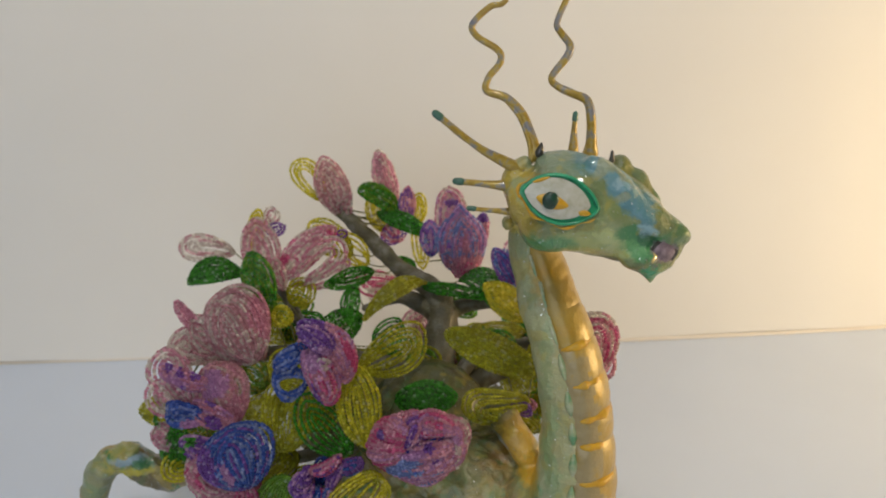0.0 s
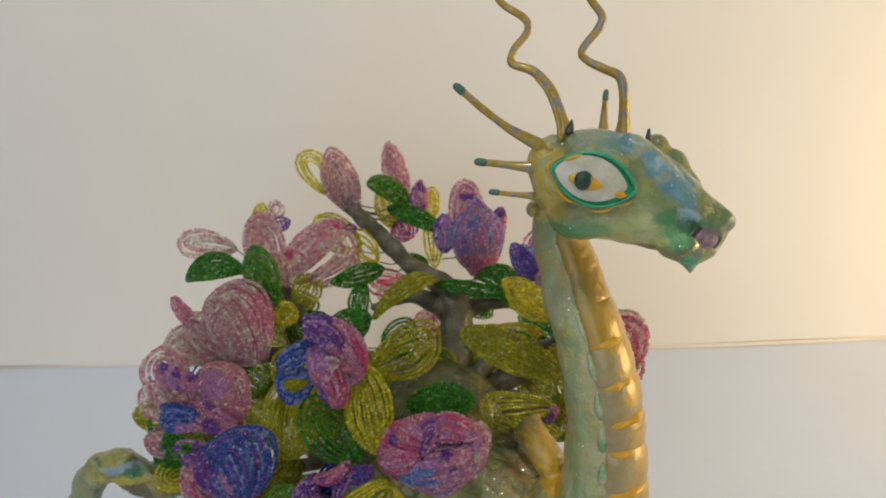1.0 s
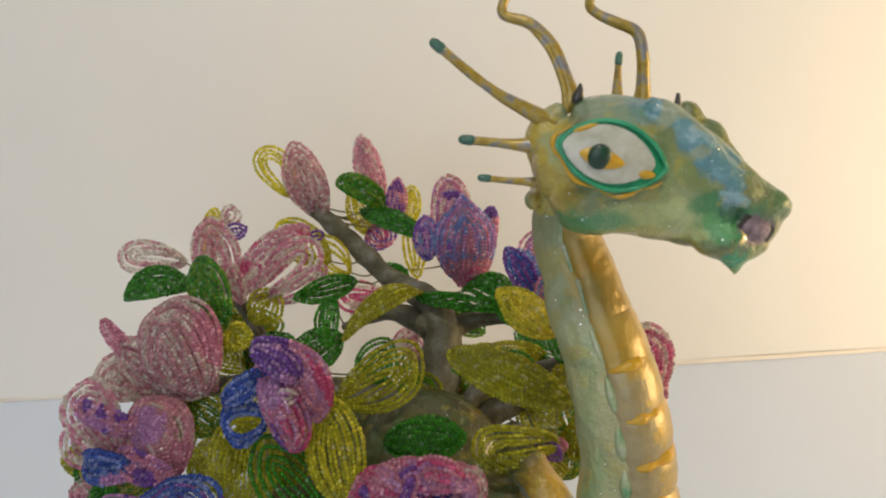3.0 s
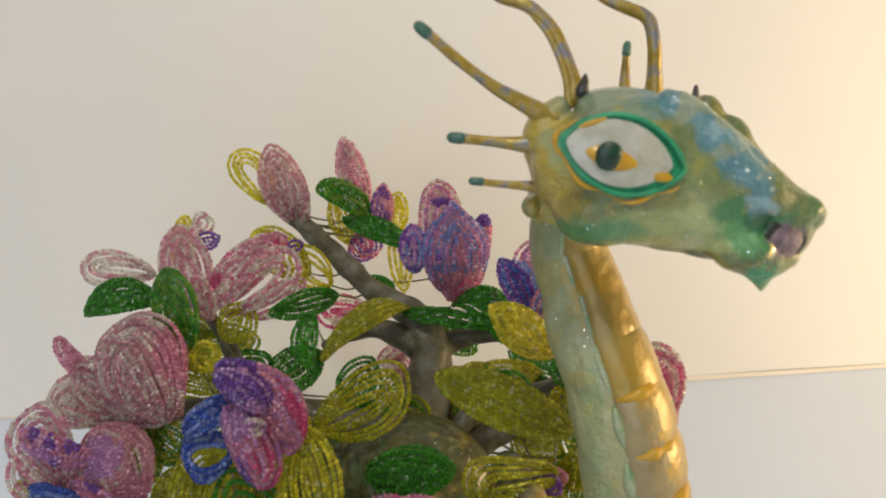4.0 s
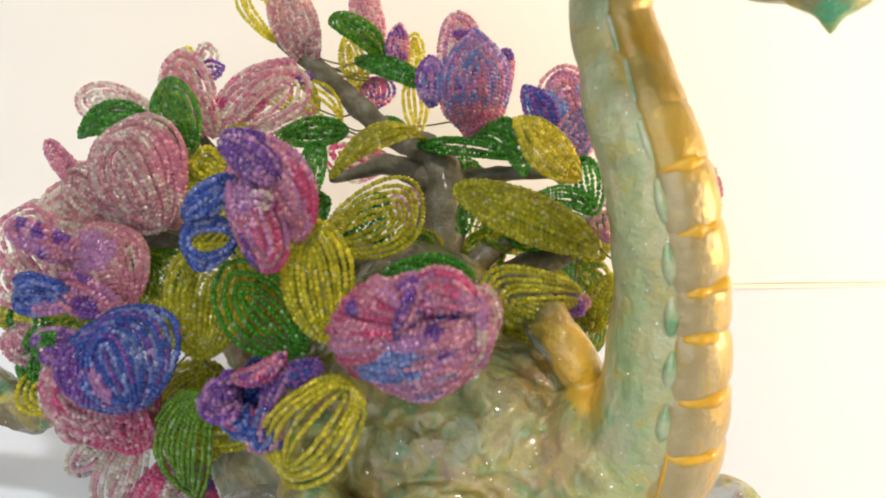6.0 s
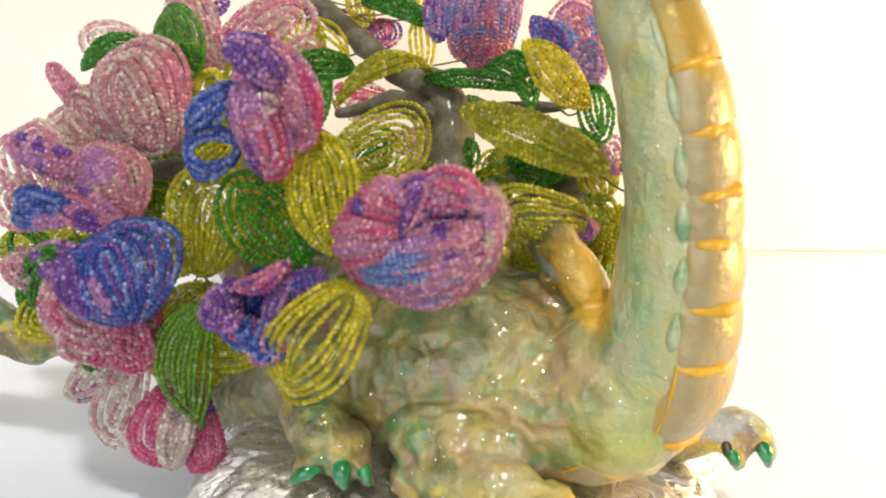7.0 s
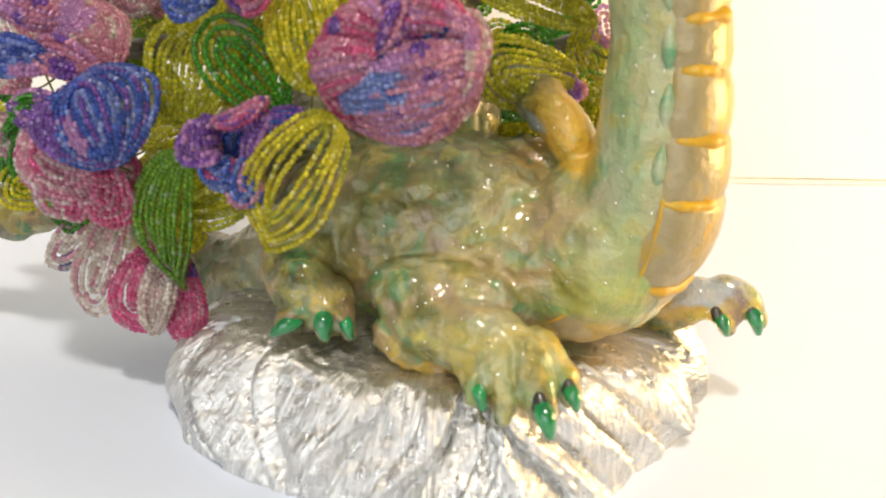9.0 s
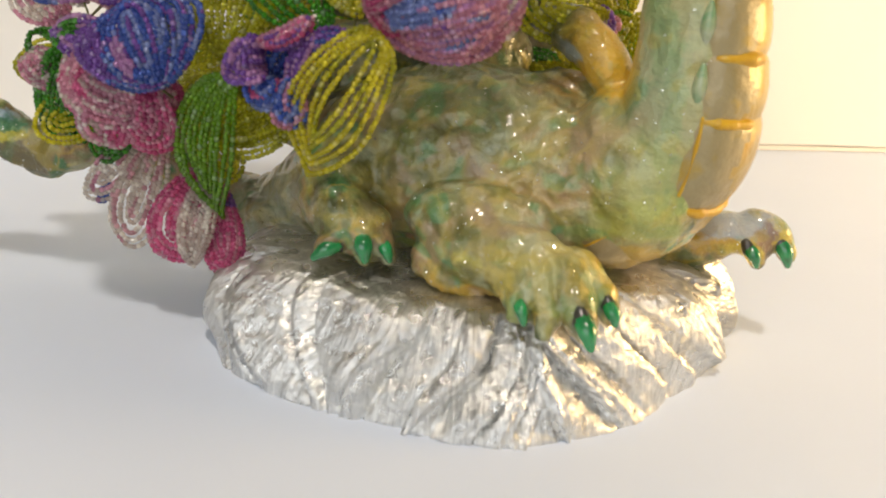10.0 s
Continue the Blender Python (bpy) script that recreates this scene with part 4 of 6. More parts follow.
def belly_plates(pieces):
    """Overlapping rounded plates down the front of the neck, a yellow groove over each."""
    line = curve_points([(*p, r) for p, r in NECK[0:12]], 24)
    pts, rad = line[:, :3], line[:, 3]
    run = np.r_[0, np.cumsum(np.linalg.norm(np.diff(pts, axis=0), axis=1))]
    tan = np.gradient(pts, axis=0)
    tan /= np.linalg.norm(tan, axis=1)[:, None]
    pitch, s = 0.0143, 0.002
    across = 27
    k = 0
    while s < run[-1] - 0.012:
        e = s + pitch
        worn = min(1.0, max(0.10, (s - 0.032) / 0.04))
        verts, faces = [], []
        rows = 9
        for i in range(rows):
            q = s + (e - s) * i / (rows - 1)
            f = i / (rows - 1)
            c = np.array([np.interp(q, run, pts[:, j]) for j in range(3)])
            t = np.array([np.interp(q, run, tan[:, j]) for j in range(3)])
            r = np.interp(q, run, rad)
            u = FRONT - t * (FRONT @ t)
            u /= np.linalg.norm(u)
            w = np.cross(t, u)
            swell = 0.0021 - 0.0011 * worn * (1 - math.sin(math.pi * min(1, f * 1.05)) ** 0.4)
            for j in range(across):
                g = j / (across - 1)
                a = radians(-80 + 166 * g)
                edge = min(1.0, 6 * g, 6 * (1 - g)) ** 0.5
                rr = r + swell * edge - 0.0022 * (1 - edge) + 0.0003 * noise.noise(Vector(c * 400) + Vector((g * 4, 0, 0)))
                verts.append(tuple(c + (u * math.cos(a) + w * math.sin(a)) * rr))
        for i in range(rows - 1):
            for j in range(across - 1):
                b = i * across + j
                faces.append((b, b + 1, b + across + 1, b + across))
        # gold towards the front, part gilding and part painted lamp light, pearl grey towards the side
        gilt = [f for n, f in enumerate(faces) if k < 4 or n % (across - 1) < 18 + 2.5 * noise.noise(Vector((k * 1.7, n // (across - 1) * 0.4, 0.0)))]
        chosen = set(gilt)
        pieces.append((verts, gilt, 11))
        pieces.append((verts, [f for f in faces if f not in chosen], 1))
        # a broad smear of yellow in the groove over the plate
        if k > 3:
            first = 23 + round(noise.noise(Vector((k * 1.3, 0.2, 0.1))) * 2)
            last = (15 if k < 10 else 11) + round(noise.noise(Vector((k * 2.9, 0.6, 0.4))) * 5)
            axis = np.array([np.interp(s, run, pts[:, j]) for j in range(3)])
            smear = [(np.array(verts[j]) * 0.6 + np.array(verts[across + j]) * 0.4) for j in range(first, last - 1, -1)]
            smear = [p + (axis - p) * (0.0007 / np.linalg.norm(axis - p)) for p in smear]
            n = len(smear)
            thick = [0.0019 * math.sin(math.pi * (i + 0.8) / (n + 0.6)) ** 0.6 * (1 + 0.6 * noise.noise(Vector((k * 3.1, i * 0.6, 0.3)))) for i in range(n)]
            pieces.append((*tube(smear, thick, 3, 10), 2))
        if k > 8:
            rim = [np.array(verts[i * across + across - 3]) for i in range(rows)]
            pieces.append((*tube(rim, [max(0.0002, 0.0003 + 0.0008 * noise.noise(Vector((k * 2.3, i * 0.4, 0.7)))) for i in range(rows)], 3, 8), 2))
        # the scalloped pale edge beside the plates
        c = np.array([np.interp((s + e) / 2, run, pts[:, j]) for j in range(3)])
        t = np.array([np.interp((s + e) / 2, run, tan[:, j]) for j in range(3)])
        r = np.interp((s + e) / 2, run, rad)
        u = FRONT - t * (FRONT @ t)
        u /= np.linalg.norm(u)
        w = np.cross(t, u)
        for sign in (-1, 1) if k < 9 else ():
            a = radians(80 if sign > 0 else -79)
            q = c + (u * math.cos(a) + w * math.sin(a)) * (r - 0.0003)
            pieces.append((*tube([q - t * 0.0050, q - t * 0.0016, q + t * 0.0018, q + t * 0.0050], [0.0008, 0.0011 * worn + 0.0007, 0.0012 * worn + 0.0007, 0.0008], 4, 12), 13))
        s, k = e, k + 1


def almond_patch(centre, right, up, out, half_w, half_h, rise, k, pieces, lean=0.0):
    verts, faces = [], []
    n, m = 28, 7
    for i in range(m + 1):
        f = i / m
        for s in range(n):
            a = 2 * math.pi * s / n
            x = math.cos(a)
            y = math.sin(a) * (0.30 + 0.70 * abs(math.sin(a)) ** 0.7)
            verts.append(tuple(centre + right * (half_w * f * x) + up * (half_h * f * y + lean * f * x) + out * (rise * (1 - f * f))))
    for i in range(m):
        for s in range(n):
            t = (s + 1) % n
            faces.append((i * n + s, (i + 1) * n + s, (i + 1) * n + t, i * n + t))
    pieces.append((verts, faces, k))


def dragon():
    me = skin()
    pieces = []
    belly_plates(pieces)
    # horns, spikes and frill
    near = [(0.0422, 0.3050, 0.2403), (0.0411, 0.3060, 0.2459), (0.0367, 0.3080, 0.2561), (0.0300, 0.3090, 0.2624), (0.0228, 0.3100, 0.2647), (0.0233, 0.3110, 0.2695), (0.0279, 0.3120, 0.2756), (0.0267, 0.3120, 0.2801), (0.0190, 0.3130, 0.2848), (0.0168, 0.3130, 0.2895), (0.0234, 0.3130, 0.2960), (0.0281, 0.3130, 0.2972), (0.0312, 0.3130, 0.3005)]
    pieces.append((*tube(near, [0.0029, 0.0020, 0.0018, 0.0017, 0.0015, 0.0014, 0.0014, 0.0014, 0.0013, 0.0013, 0.0012, 0.0011, 0.0008], 5, 12, lumpy=0.12), 3))
    far = [(0.0673, 0.3220, 0.2365), (0.0672, 0.3220, 0.2427), (0.0664, 0.3220, 0.2517), (0.0646, 0.3230, 0.2583), (0.0587, 0.3230, 0.2613), (0.0520, 0.3240, 0.2642), (0.0498, 0.3240, 0.2680), (0.0551, 0.3240, 0.2754), (0.0566, 0.3250, 0.2799), (0.0525, 0.3250, 0.2853), (0.0508, 0.3250, 0.2890), (0.0541, 0.3250, 0.2979), (0.0559, 0.3250, 0.3008)]
    pieces.append((*tube(far, [0.0034, 0.0022, 0.0019, 0.0019, 0.0017, 0.0015, 0.0015, 0.0016, 0.0016, 0.0014, 0.0013, 0.0012, 0.0008], 5, 12, lumpy=0.12), 3))
    pieces.append((*tube([(0.0406, 0.3035, 0.2385), (0.0398, 0.3045, 0.2450), (0.0358, 0.3068, 0.2548), (0.0302, 0.3086, 0.2612)], [0.0014, 0.0011, 0.0010, 0.0006], 5, 8), 3))
    for root, mid, tip, r in (
        ((0.0369, 0.3020, 0.2348), (0.0194, 0.3010, 0.2446), (0.0030, 0.3000, 0.2578), 0.0044),
        ((0.0331, 0.3030, 0.2283), (0.0222, 0.3020, 0.2294), (0.0110, 0.3010, 0.2308), 0.0042),
        ((0.0371, 0.3040, 0.2168), (0.0260, 0.3030, 0.2179), (0.0163, 0.3020, 0.2192), 0.0032),
        ((0.0614, 0.3300, 0.2355), (0.0614, 0.3320, 0.2451), (0.0618, 0.3330, 0.2507), 0.0036),
    ):
        pieces.append((*tube([root, mid, tip], [r * 0.65, r * 0.33, r * 0.30], 6, 12, lumpy=0.15), 3))
        end = np.array(tip)
        way = end - np.array(mid)
        way = way / np.linalg.norm(way)
        pieces.append((*tube([end - way * 0.0022, end + way * 0.0002], [r * 0.37, r * 0.34], 3, 10), 10))
    pieces.append((*tube([(0.0432, 0.3010, 0.2422), (0.0437, 0.3010, 0.2444), (0.0439, 0.3010, 0.2460)], [0.0018, 0.0012, 0.0005], 4, 10), 8))
    pieces.append((*tube([(0.0716, 0.3000, 0.2397), (0.0715, 0.3000, 0.2431)], [0.0012, 0.0006], 3, 8), 8))
    # near eye: rim, white, gold iris, pupil
    c = np.array((0.0490, 0.2785, 0.2306))
    right = np.array((0.975, -0.03, -0.20))
    right /= np.linalg.norm(right)
    out = np.array((0.02, -0.97, 0.22))
    out -= right * (out @ right)
    out /= np.linalg.norm(out)
    up = np.cross(out, right)
    up *= np.sign(up[2])
    almond_patch(c - out * 0.0005, right, up, out, 0.0155, 0.0096, 0.0012, 4, pieces, -0.0006)
    almond_patch(c + out * 0.0008 - right * 0.0011 + up * 0.0002, right, up, out, 0.0126, 0.0075, 0.0014, 5, pieces, -0.0005)
    rim = [c + out * 0.0006 + right * 0.0143 * math.cos(a) - up * 0.0006 * math.cos(a) + up * 0.0088 * math.sin(a) * (0.30 + 0.70 * abs(math.sin(a)) ** 0.7) for a in np.linspace(0, 2 * math.pi, 40)]
    pieces.append((*tube(rim, [0.00050 + 0.0006 * noise.noise(Vector((math.cos(i * 0.161) * 2.6, math.sin(i * 0.161) * 2.6, 0.4))) for i in range(40)], 2, 10), 4))
    gilt = [p + (p - c) * 0.13 - out * 0.0008 + up * 0.0006 * math.sin(5 * i) for i, p in enumerate(rim) if 14 < i < 37]
    pieces.append((*tube(gilt, [0.0002] + [max(0.0002, 0.0003 + 0.0009 * noise.noise(Vector((i * 0.55, 0.3, 2.2)))) for i in range(len(gilt) - 2)] + [0.0002], 2, 8), 2))
    almond_patch(c + out * 0.0020 - right * 0.0030 - up * 0.0012, right, up, out, 0.0062, 0.0027, 0.0012, 2, pieces, -0.0004)
    for side, lift, wide, tall in ((-0.0086, 0.0058, 0.0030, 0.0010), (0.0092, -0.0030, 0.0030, 0.0013)):
        almond_patch(c + out * 0.0008 + right * side + up * lift, right, up, out, wide, tall, 0.0006, 2, pieces, 0.0016 if side < 0 else 0.0)
    pieces.append((*ball(tuple(c + out * 0.0024 - right * 0.0038 - up * 0.0010), (0.0032, 0.0015, 0.0034)), 6))
    # dark-rimmed mauve nostril
    m = np.array((0.0897, 0.2808, 0.2083))
    mr, mo = np.array((0.98, 0.12, -0.15)), np.array((0.12, -0.98, 0.05))
    mr /= np.linalg.norm(mr)
    mo -= mr * (mo @ mr)
    mo /= np.linalg.norm(mo)
    mu = np.cross(mo, mr)
    mu *= np.sign(mu[2])
    almond_patch(m, mr, mu, mo, 0.0060, 0.0068, 0.0006, 8, pieces, 0.001)
    almond_patch(m + mo * 0.0004, mr, mu, mo, 0.0046, 0.0052, 0.0007, 9, pieces, 0.001)
    # claws: emerald with a dark root
    for a, b, r in (
        ((0.0181, 0.2665, 0.0378), (0.0199, 0.2615, 0.0326), 0.0022),
        ((0.0344, 0.2605, 0.0361), (0.0370, 0.2555, 0.0290), 0.0032),
        ((0.0423, 0.2660, 0.0377), (0.0444, 0.2630, 0.0328), 0.0026),
        ((-0.0327, 0.2950, 0.0407), (-0.0406, 0.2910, 0.0369), 0.0030),
        ((-0.0255, 0.2925, 0.0436), (-0.0242, 0.2880, 0.0378), 0.0034),
        ((-0.0198, 0.2945, 0.0420), (-0.0170, 0.2910, 0.0368), 0.0024),
        ((0.0972, 0.3130, 0.0377), (0.1005, 0.3110, 0.0319), 0.0026),
        ((0.1084, 0.3160, 0.0390), (0.1121, 0.3140, 0.0311), 0.0030),
    ):
        p, q = np.array(a), np.array(b)
        q = p + (q - p) * 0.86
        bend = (p + q) / 2 + np.array((0, -0.0010, 0.0008))
        pieces.append((*tube([p, bend, q], [r * 0.80, r * 0.84, r * 0.45], 5, 12), 7))
        pieces.append((*tube([p - (q - p) * 0.30, p + (q - p) * 0.10], [r * 0.70, r * 0.90], 3, 10), 8))
    # tiny silver flecks added over the skin in place of glints on the varnish
    dice = random.Random(31)
    specks, quads = [], []
    for v in dice.sample(list(me.vertices), 2600):
        n = (v.normal + Vector((dice.uniform(-0.5, 0.5), dice.uniform(-0.5, 0.5), dice.uniform(-0.5, 0.5)))).normalized()
        a = n.orthogonal().normalized() * dice.uniform(0.00016, 0.00034)
        b = n.cross(a)
        c0 = v.co + v.normal * 0.00018
        quads.append(tuple(range(len(specks), len(specks) + 4)))
        specks += [tuple(c0 + a), tuple(c0 + b), tuple(c0 - a), tuple(c0 - b)]
    pieces.append((specks, quads, 12))
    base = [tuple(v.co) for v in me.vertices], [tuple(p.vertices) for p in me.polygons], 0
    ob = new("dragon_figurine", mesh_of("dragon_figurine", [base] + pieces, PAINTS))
    bpy.data.meshes.remove(me)
    return tagged(ob, "crouching green and gold clay dragon figurine with wavy horns", "figurine")


dragon()


# ---- the beaded tree ----
MAT_LIMB = plain_paint("grey_brown_limb_clay", [(0.045, 0.038, 0.016), (0.095, 0.085, 0.045), (0.18, 0.17, 0.14)], 130.0, 0.55, 0.0, 0.12, 0.9)
MAT_WIRE = plain_paint("wrapped_wire_stem", [(0.10, 0.11, 0.03), (0.22, 0.21, 0.07)], 200.0, 0.5, 0.2, 0.1, 0.4)
ANCHORS = []


def limb(label, points, radii):
    ob = new("tree_limb", mesh_of("tree_limb", [(*tube(points, radii, 6, 12, lumpy=0.25), 0)], [MAT_LIMB]))
    tagged(ob, label, "branch", "limbs of the beaded tree")
    ANCHORS.extend(curve_points(points, 4))
    return ob


def stem_mesh(base):
    """A wrapped wire from the nearest limb up to the base of a leaf or petal, in the thing's own place."""
    base = np.array(base, float)
    near = min(ANCHORS, key=lambda p: np.linalg.norm(p - base) + (0.05 if p[1] < base[1] else 0) + 3 * max(0.0, p[2] - base[2]))
    mid = (base + near) / 2 + np.array((0, 0.004, -0.004))
    pts = [np.zeros(3), mid - base, near - base]
    return mesh_of("stem", [(*tube(pts, [0.0004, 0.0004, 0.0007], 5, 6), 0)], [MAT_WIRE])


def leaf(label, base, tip, width, colours, **shape):
    ob = thing("beaded_leaf", base, label, "leaf", "beaded leaves")
    zero = np.array(tip, float) - np.array(base, float)
    part("blade", bead_rows("blade", blade_rows((0, 0, 0), zero, width, colours, **shape), colours), ob)
    part("stem", stem_mesh(base), ob)
    return ob


def flower(label, base):
    ob = thing("beaded_flower", base, label, "flower", "beaded flowers")
    part("stem", stem_mesh(base), ob)
    return ob


def petal(bloom, base, tip, width, colours, **shape):
    o = np.array(bloom.location)
    part("petal", bead_rows("petal", blade_rows(np.array(base) - o, np.array(tip) - o, width, colours, **shape), colours), bloom)



# limbs of the little tree on the dragon's back
limb('grey-brown clay trunk with a sawn upper branch', [(0.0003, 0.3750, 0.0899), (0.0033, 0.3900, 0.1047), (0.0051, 0.4000, 0.1246), (-0.0018, 0.4100, 0.1355), (-0.0171, 0.4250, 0.1384), (-0.0298, 0.4370, 0.1463), (-0.0455, 0.4500, 0.1568), (-0.0661, 0.4620, 0.1713)], [0.0105, 0.0096, 0.0084, 0.0066, 0.0052, 0.0048, 0.0044, 0.0043])
limb('grey-brown clay limb bending to the side', [(0.0052, 0.4000, 0.1223), (-0.0072, 0.4050, 0.1275), (-0.0187, 0.4100, 0.1293), (-0.0301, 0.4100, 0.1255), (-0.0386, 0.4050, 0.1244)], [0.0067, 0.0049, 0.0041, 0.0027, 0.0018])
limb('short grey-brown clay limb under the leaves', [(0.0052, 0.4000, 0.1223), (0.0153, 0.4050, 0.1256), (0.0282, 0.4000, 0.1298), (0.0443, 0.3900, 0.1331)], [0.0067, 0.0045, 0.0031, 0.0019])
limb('dark olive wrapped wire limb behind the blossoms', [(0.0003, 0.3800, 0.0923), (-0.0260, 0.3850, 0.0990), (-0.0583, 0.3850, 0.1054), (-0.0796, 0.3850, 0.1072), (-0.1074, 0.3900, 0.1024), (-0.1295, 0.3900, 0.0995)], [0.0074, 0.0061, 0.0052, 0.0043, 0.0037, 0.0026])
limb('olive wrapped wire limb rising behind the pink blossoms', [(-0.0583, 0.3850, 0.1054), (-0.0762, 0.4100, 0.1125), (-0.0869, 0.4200, 0.1261), (-0.0946, 0.4250, 0.1343)], [0.0043, 0.0035, 0.0028, 0.0021])
limb('olive wrapped wire limb low behind the blossoms', [(-0.0144, 0.3700, 0.0826), (-0.0414, 0.3500, 0.0743), (-0.0686, 0.3450, 0.0676), (-0.0923, 0.3450, 0.0672), (-0.1158, 0.3500, 0.0683)], [0.0055, 0.0040, 0.0032, 0.0026, 0.0018])
limb('brown wrapped wire limb beside the neck', [(0.0111, 0.3800, 0.0925), (0.0287, 0.3900, 0.1052), (0.0503, 0.3900, 0.1104), (0.0619, 0.3850, 0.1171)], [0.0048, 0.0040, 0.0031, 0.0019])
limb('brown clay stub low between the leaves', [(0.0150, 0.3800, 0.0860), (0.0330, 0.3880, 0.0920), (0.0480, 0.3900, 0.0990), (0.0580, 0.3880, 0.1060)], [0.0070, 0.0064, 0.0058, 0.0040])

# leaves
leaf('broad olive beaded leaf of nested bead loops', (-0.0354, 0.3500, 0.1176), (-0.0041, 0.3660, 0.1306), 0.0242, ['olive'], turn=-12, bulge=0.003, shape='oval', gap=1.35, hollow=0.16)
leaf('pointed olive beaded leaf beside the neck', (0.0526, 0.3360, 0.1228), (0.0071, 0.3510, 0.1372), 0.0183, ['olive'], bulge=0.005, cup=-0.004, turn=-20)
leaf('short bright yellow-green beaded leaf', (0.0508, 0.3660, 0.1380), (0.0264, 0.3620, 0.1584), 0.0154, ['yellow', 'yellow', 'olive'], bulge=0.003, cup=-0.003, turn=-15)
leaf('drooping dark olive beaded leaf over the gold shoulder', (0.0476, 0.3350, 0.1066), (0.0155, 0.3250, 0.1147), 0.0224, ['olive'], bulge=0.006, cup=-0.006, shape='oval', turn=25, gap=1.7)
leaf('upright olive beaded leaf with a pale edge', (-0.0284, 0.3000, 0.1062), (-0.0360, 0.3240, 0.1345), 0.0205, ['olive', 'yellow'], bulge=0.004, turn=8, gap=1.25)
leaf('dark green beaded leaf with open rows', (-0.0365, 0.3030, 0.0998), (-0.0609, 0.3180, 0.1214), 0.0198, ['green'], bulge=0.004, turn=-10, gap=1.8)
leaf('wide olive beaded leaf with gaps between its rows', (-0.0693, 0.3170, 0.0909), (-0.0678, 0.3370, 0.1207), 0.0265, ['olive'], bulge=0.006, gap=1.45, shape='oval')
leaf('deep green beaded leaf behind the rose blossom', (-0.0174, 0.3350, 0.1084), (0.0122, 0.3250, 0.1175), 0.0169, ['green'], bulge=0.005, cup=-0.004, turn=10)
leaf('large yellow-green beaded leaf hanging over the flank', (-0.0204, 0.2830, 0.1025), (-0.0420, 0.2990, 0.0606), 0.0240, ['yellow', 'yellow', 'yellow', 'olive'], bulge=0.007, gap=2.1, cup=-0.003, hollow=0.14, shape='shield', bow=0.04)
leaf('hanging leaf-green beaded leaf with a pointed tip', (-0.0667, 0.3030, 0.0870), (-0.0715, 0.3120, 0.0400), 0.0195, ['leafgreen'], bulge=0.005, turn=-15, cup=-0.003, gap=1.65, bow=0.10, shape='shield')
leaf('olive beaded leaf half hidden below the blue blossom', (-0.0524, 0.3250, 0.0740), (-0.0764, 0.3280, 0.0608), 0.0125, ['olive'], turn=20, gap=1.15)
leaf('small yellow beaded leaf above the tail', (-0.1172, 0.3460, 0.0660), (-0.1409, 0.3420, 0.0602), 0.0170, ['yellow'], shape='oval')
leaf('tiny green beaded leaf above the tail', (-0.1259, 0.3380, 0.0817), (-0.1218, 0.3370, 0.0688), 0.0089, ['leafgreen', 'green'])
leaf('upright deep green beaded leaf among pink petals', (-0.0825, 0.3680, 0.1400), (-0.0993, 0.3950, 0.1627), 0.0186, ['leafgreen', 'green'], bulge=0.004, cup=-0.003, turn=15)
leaf('arched green beaded leaf behind the pink dome', (-0.1098, 0.4200, 0.1394), (-0.1392, 0.4120, 0.1375), 0.0164, ['green'], bulge=0.009, cup=-0.003, face=(0, -0.8, 1.0))
leaf('dark green beaded leaf beside the trunk', (-0.0342, 0.4200, 0.1404), (-0.0583, 0.3980, 0.1419), 0.0107, ['green'], bulge=0.003, turn=20)
leaf('small folded green beaded leaf', (-0.0438, 0.4050, 0.1387), (-0.0444, 0.3850, 0.1234), 0.0097, ['green'], gap=1.2, bulge=0.003)
leaf('yellow-green beaded loop leaf at the branch tip', (-0.0679, 0.4620, 0.1705), (-0.0829, 0.4630, 0.1942), 0.0189, ['yellow'], hollow=0.3, shape='tear')
leaf('curled green beaded leaf on the top bud', (-0.0233, 0.4580, 0.1635), (-0.0445, 0.4470, 0.1824), 0.0142, ['green', 'leafgreen'], bulge=0.009, cup=-0.004, face=(0, -0.9, 1.0), shape='oval')
leaf('narrow yellow beaded leaf under the top bud', (-0.0303, 0.4600, 0.1504), (-0.0383, 0.4600, 0.1739), 0.0106, ['yellow'])
leaf('long green beaded leaf leaning on the tulip', (-0.0335, 0.4550, 0.1637), (-0.0030, 0.4380, 0.1563), 0.0112, ['green'], bulge=0.006, cup=-0.003, face=(0, -0.8, 1.0))
leaf('small upright yellow beaded leaf', (-0.0099, 0.4560, 0.1571), (-0.0084, 0.4570, 0.1762), 0.0100, ['yellow'])
leaf('hanging yellow beaded leaf behind the tulip', (-0.0090, 0.4520, 0.1586), (-0.0059, 0.4320, 0.1374), 0.0102, ['yellow'], gap=1.2)
leaf('curled green beaded leaf under the tulip', (0.0156, 0.4080, 0.1406), (0.0347, 0.3880, 0.1342), 0.0171, ['green'], bulge=0.012, cup=-0.004, face=(0.35, -0.8, 1.0), bow=-0.12)
leaf('long narrow green beaded leaf crossing the trunk', (-0.0054, 0.4020, 0.1390), (0.0300, 0.3860, 0.1398), 0.0075, ['green'], bulge=0.004, cup=-0.003, face=(0, -0.7, 1.0))
leaf('small dark green beaded leaf behind the branch', (-0.0105, 0.4320, 0.1394), (-0.0248, 0.4360, 0.1386), 0.0094, ['green'], bulge=0.003)
leaf('small leaf-green beaded leaf on the trunk', (0.0079, 0.4120, 0.1291), (0.0246, 0.4050, 0.1202), 0.0118, ['leafgreen', 'green'], bulge=0.003)
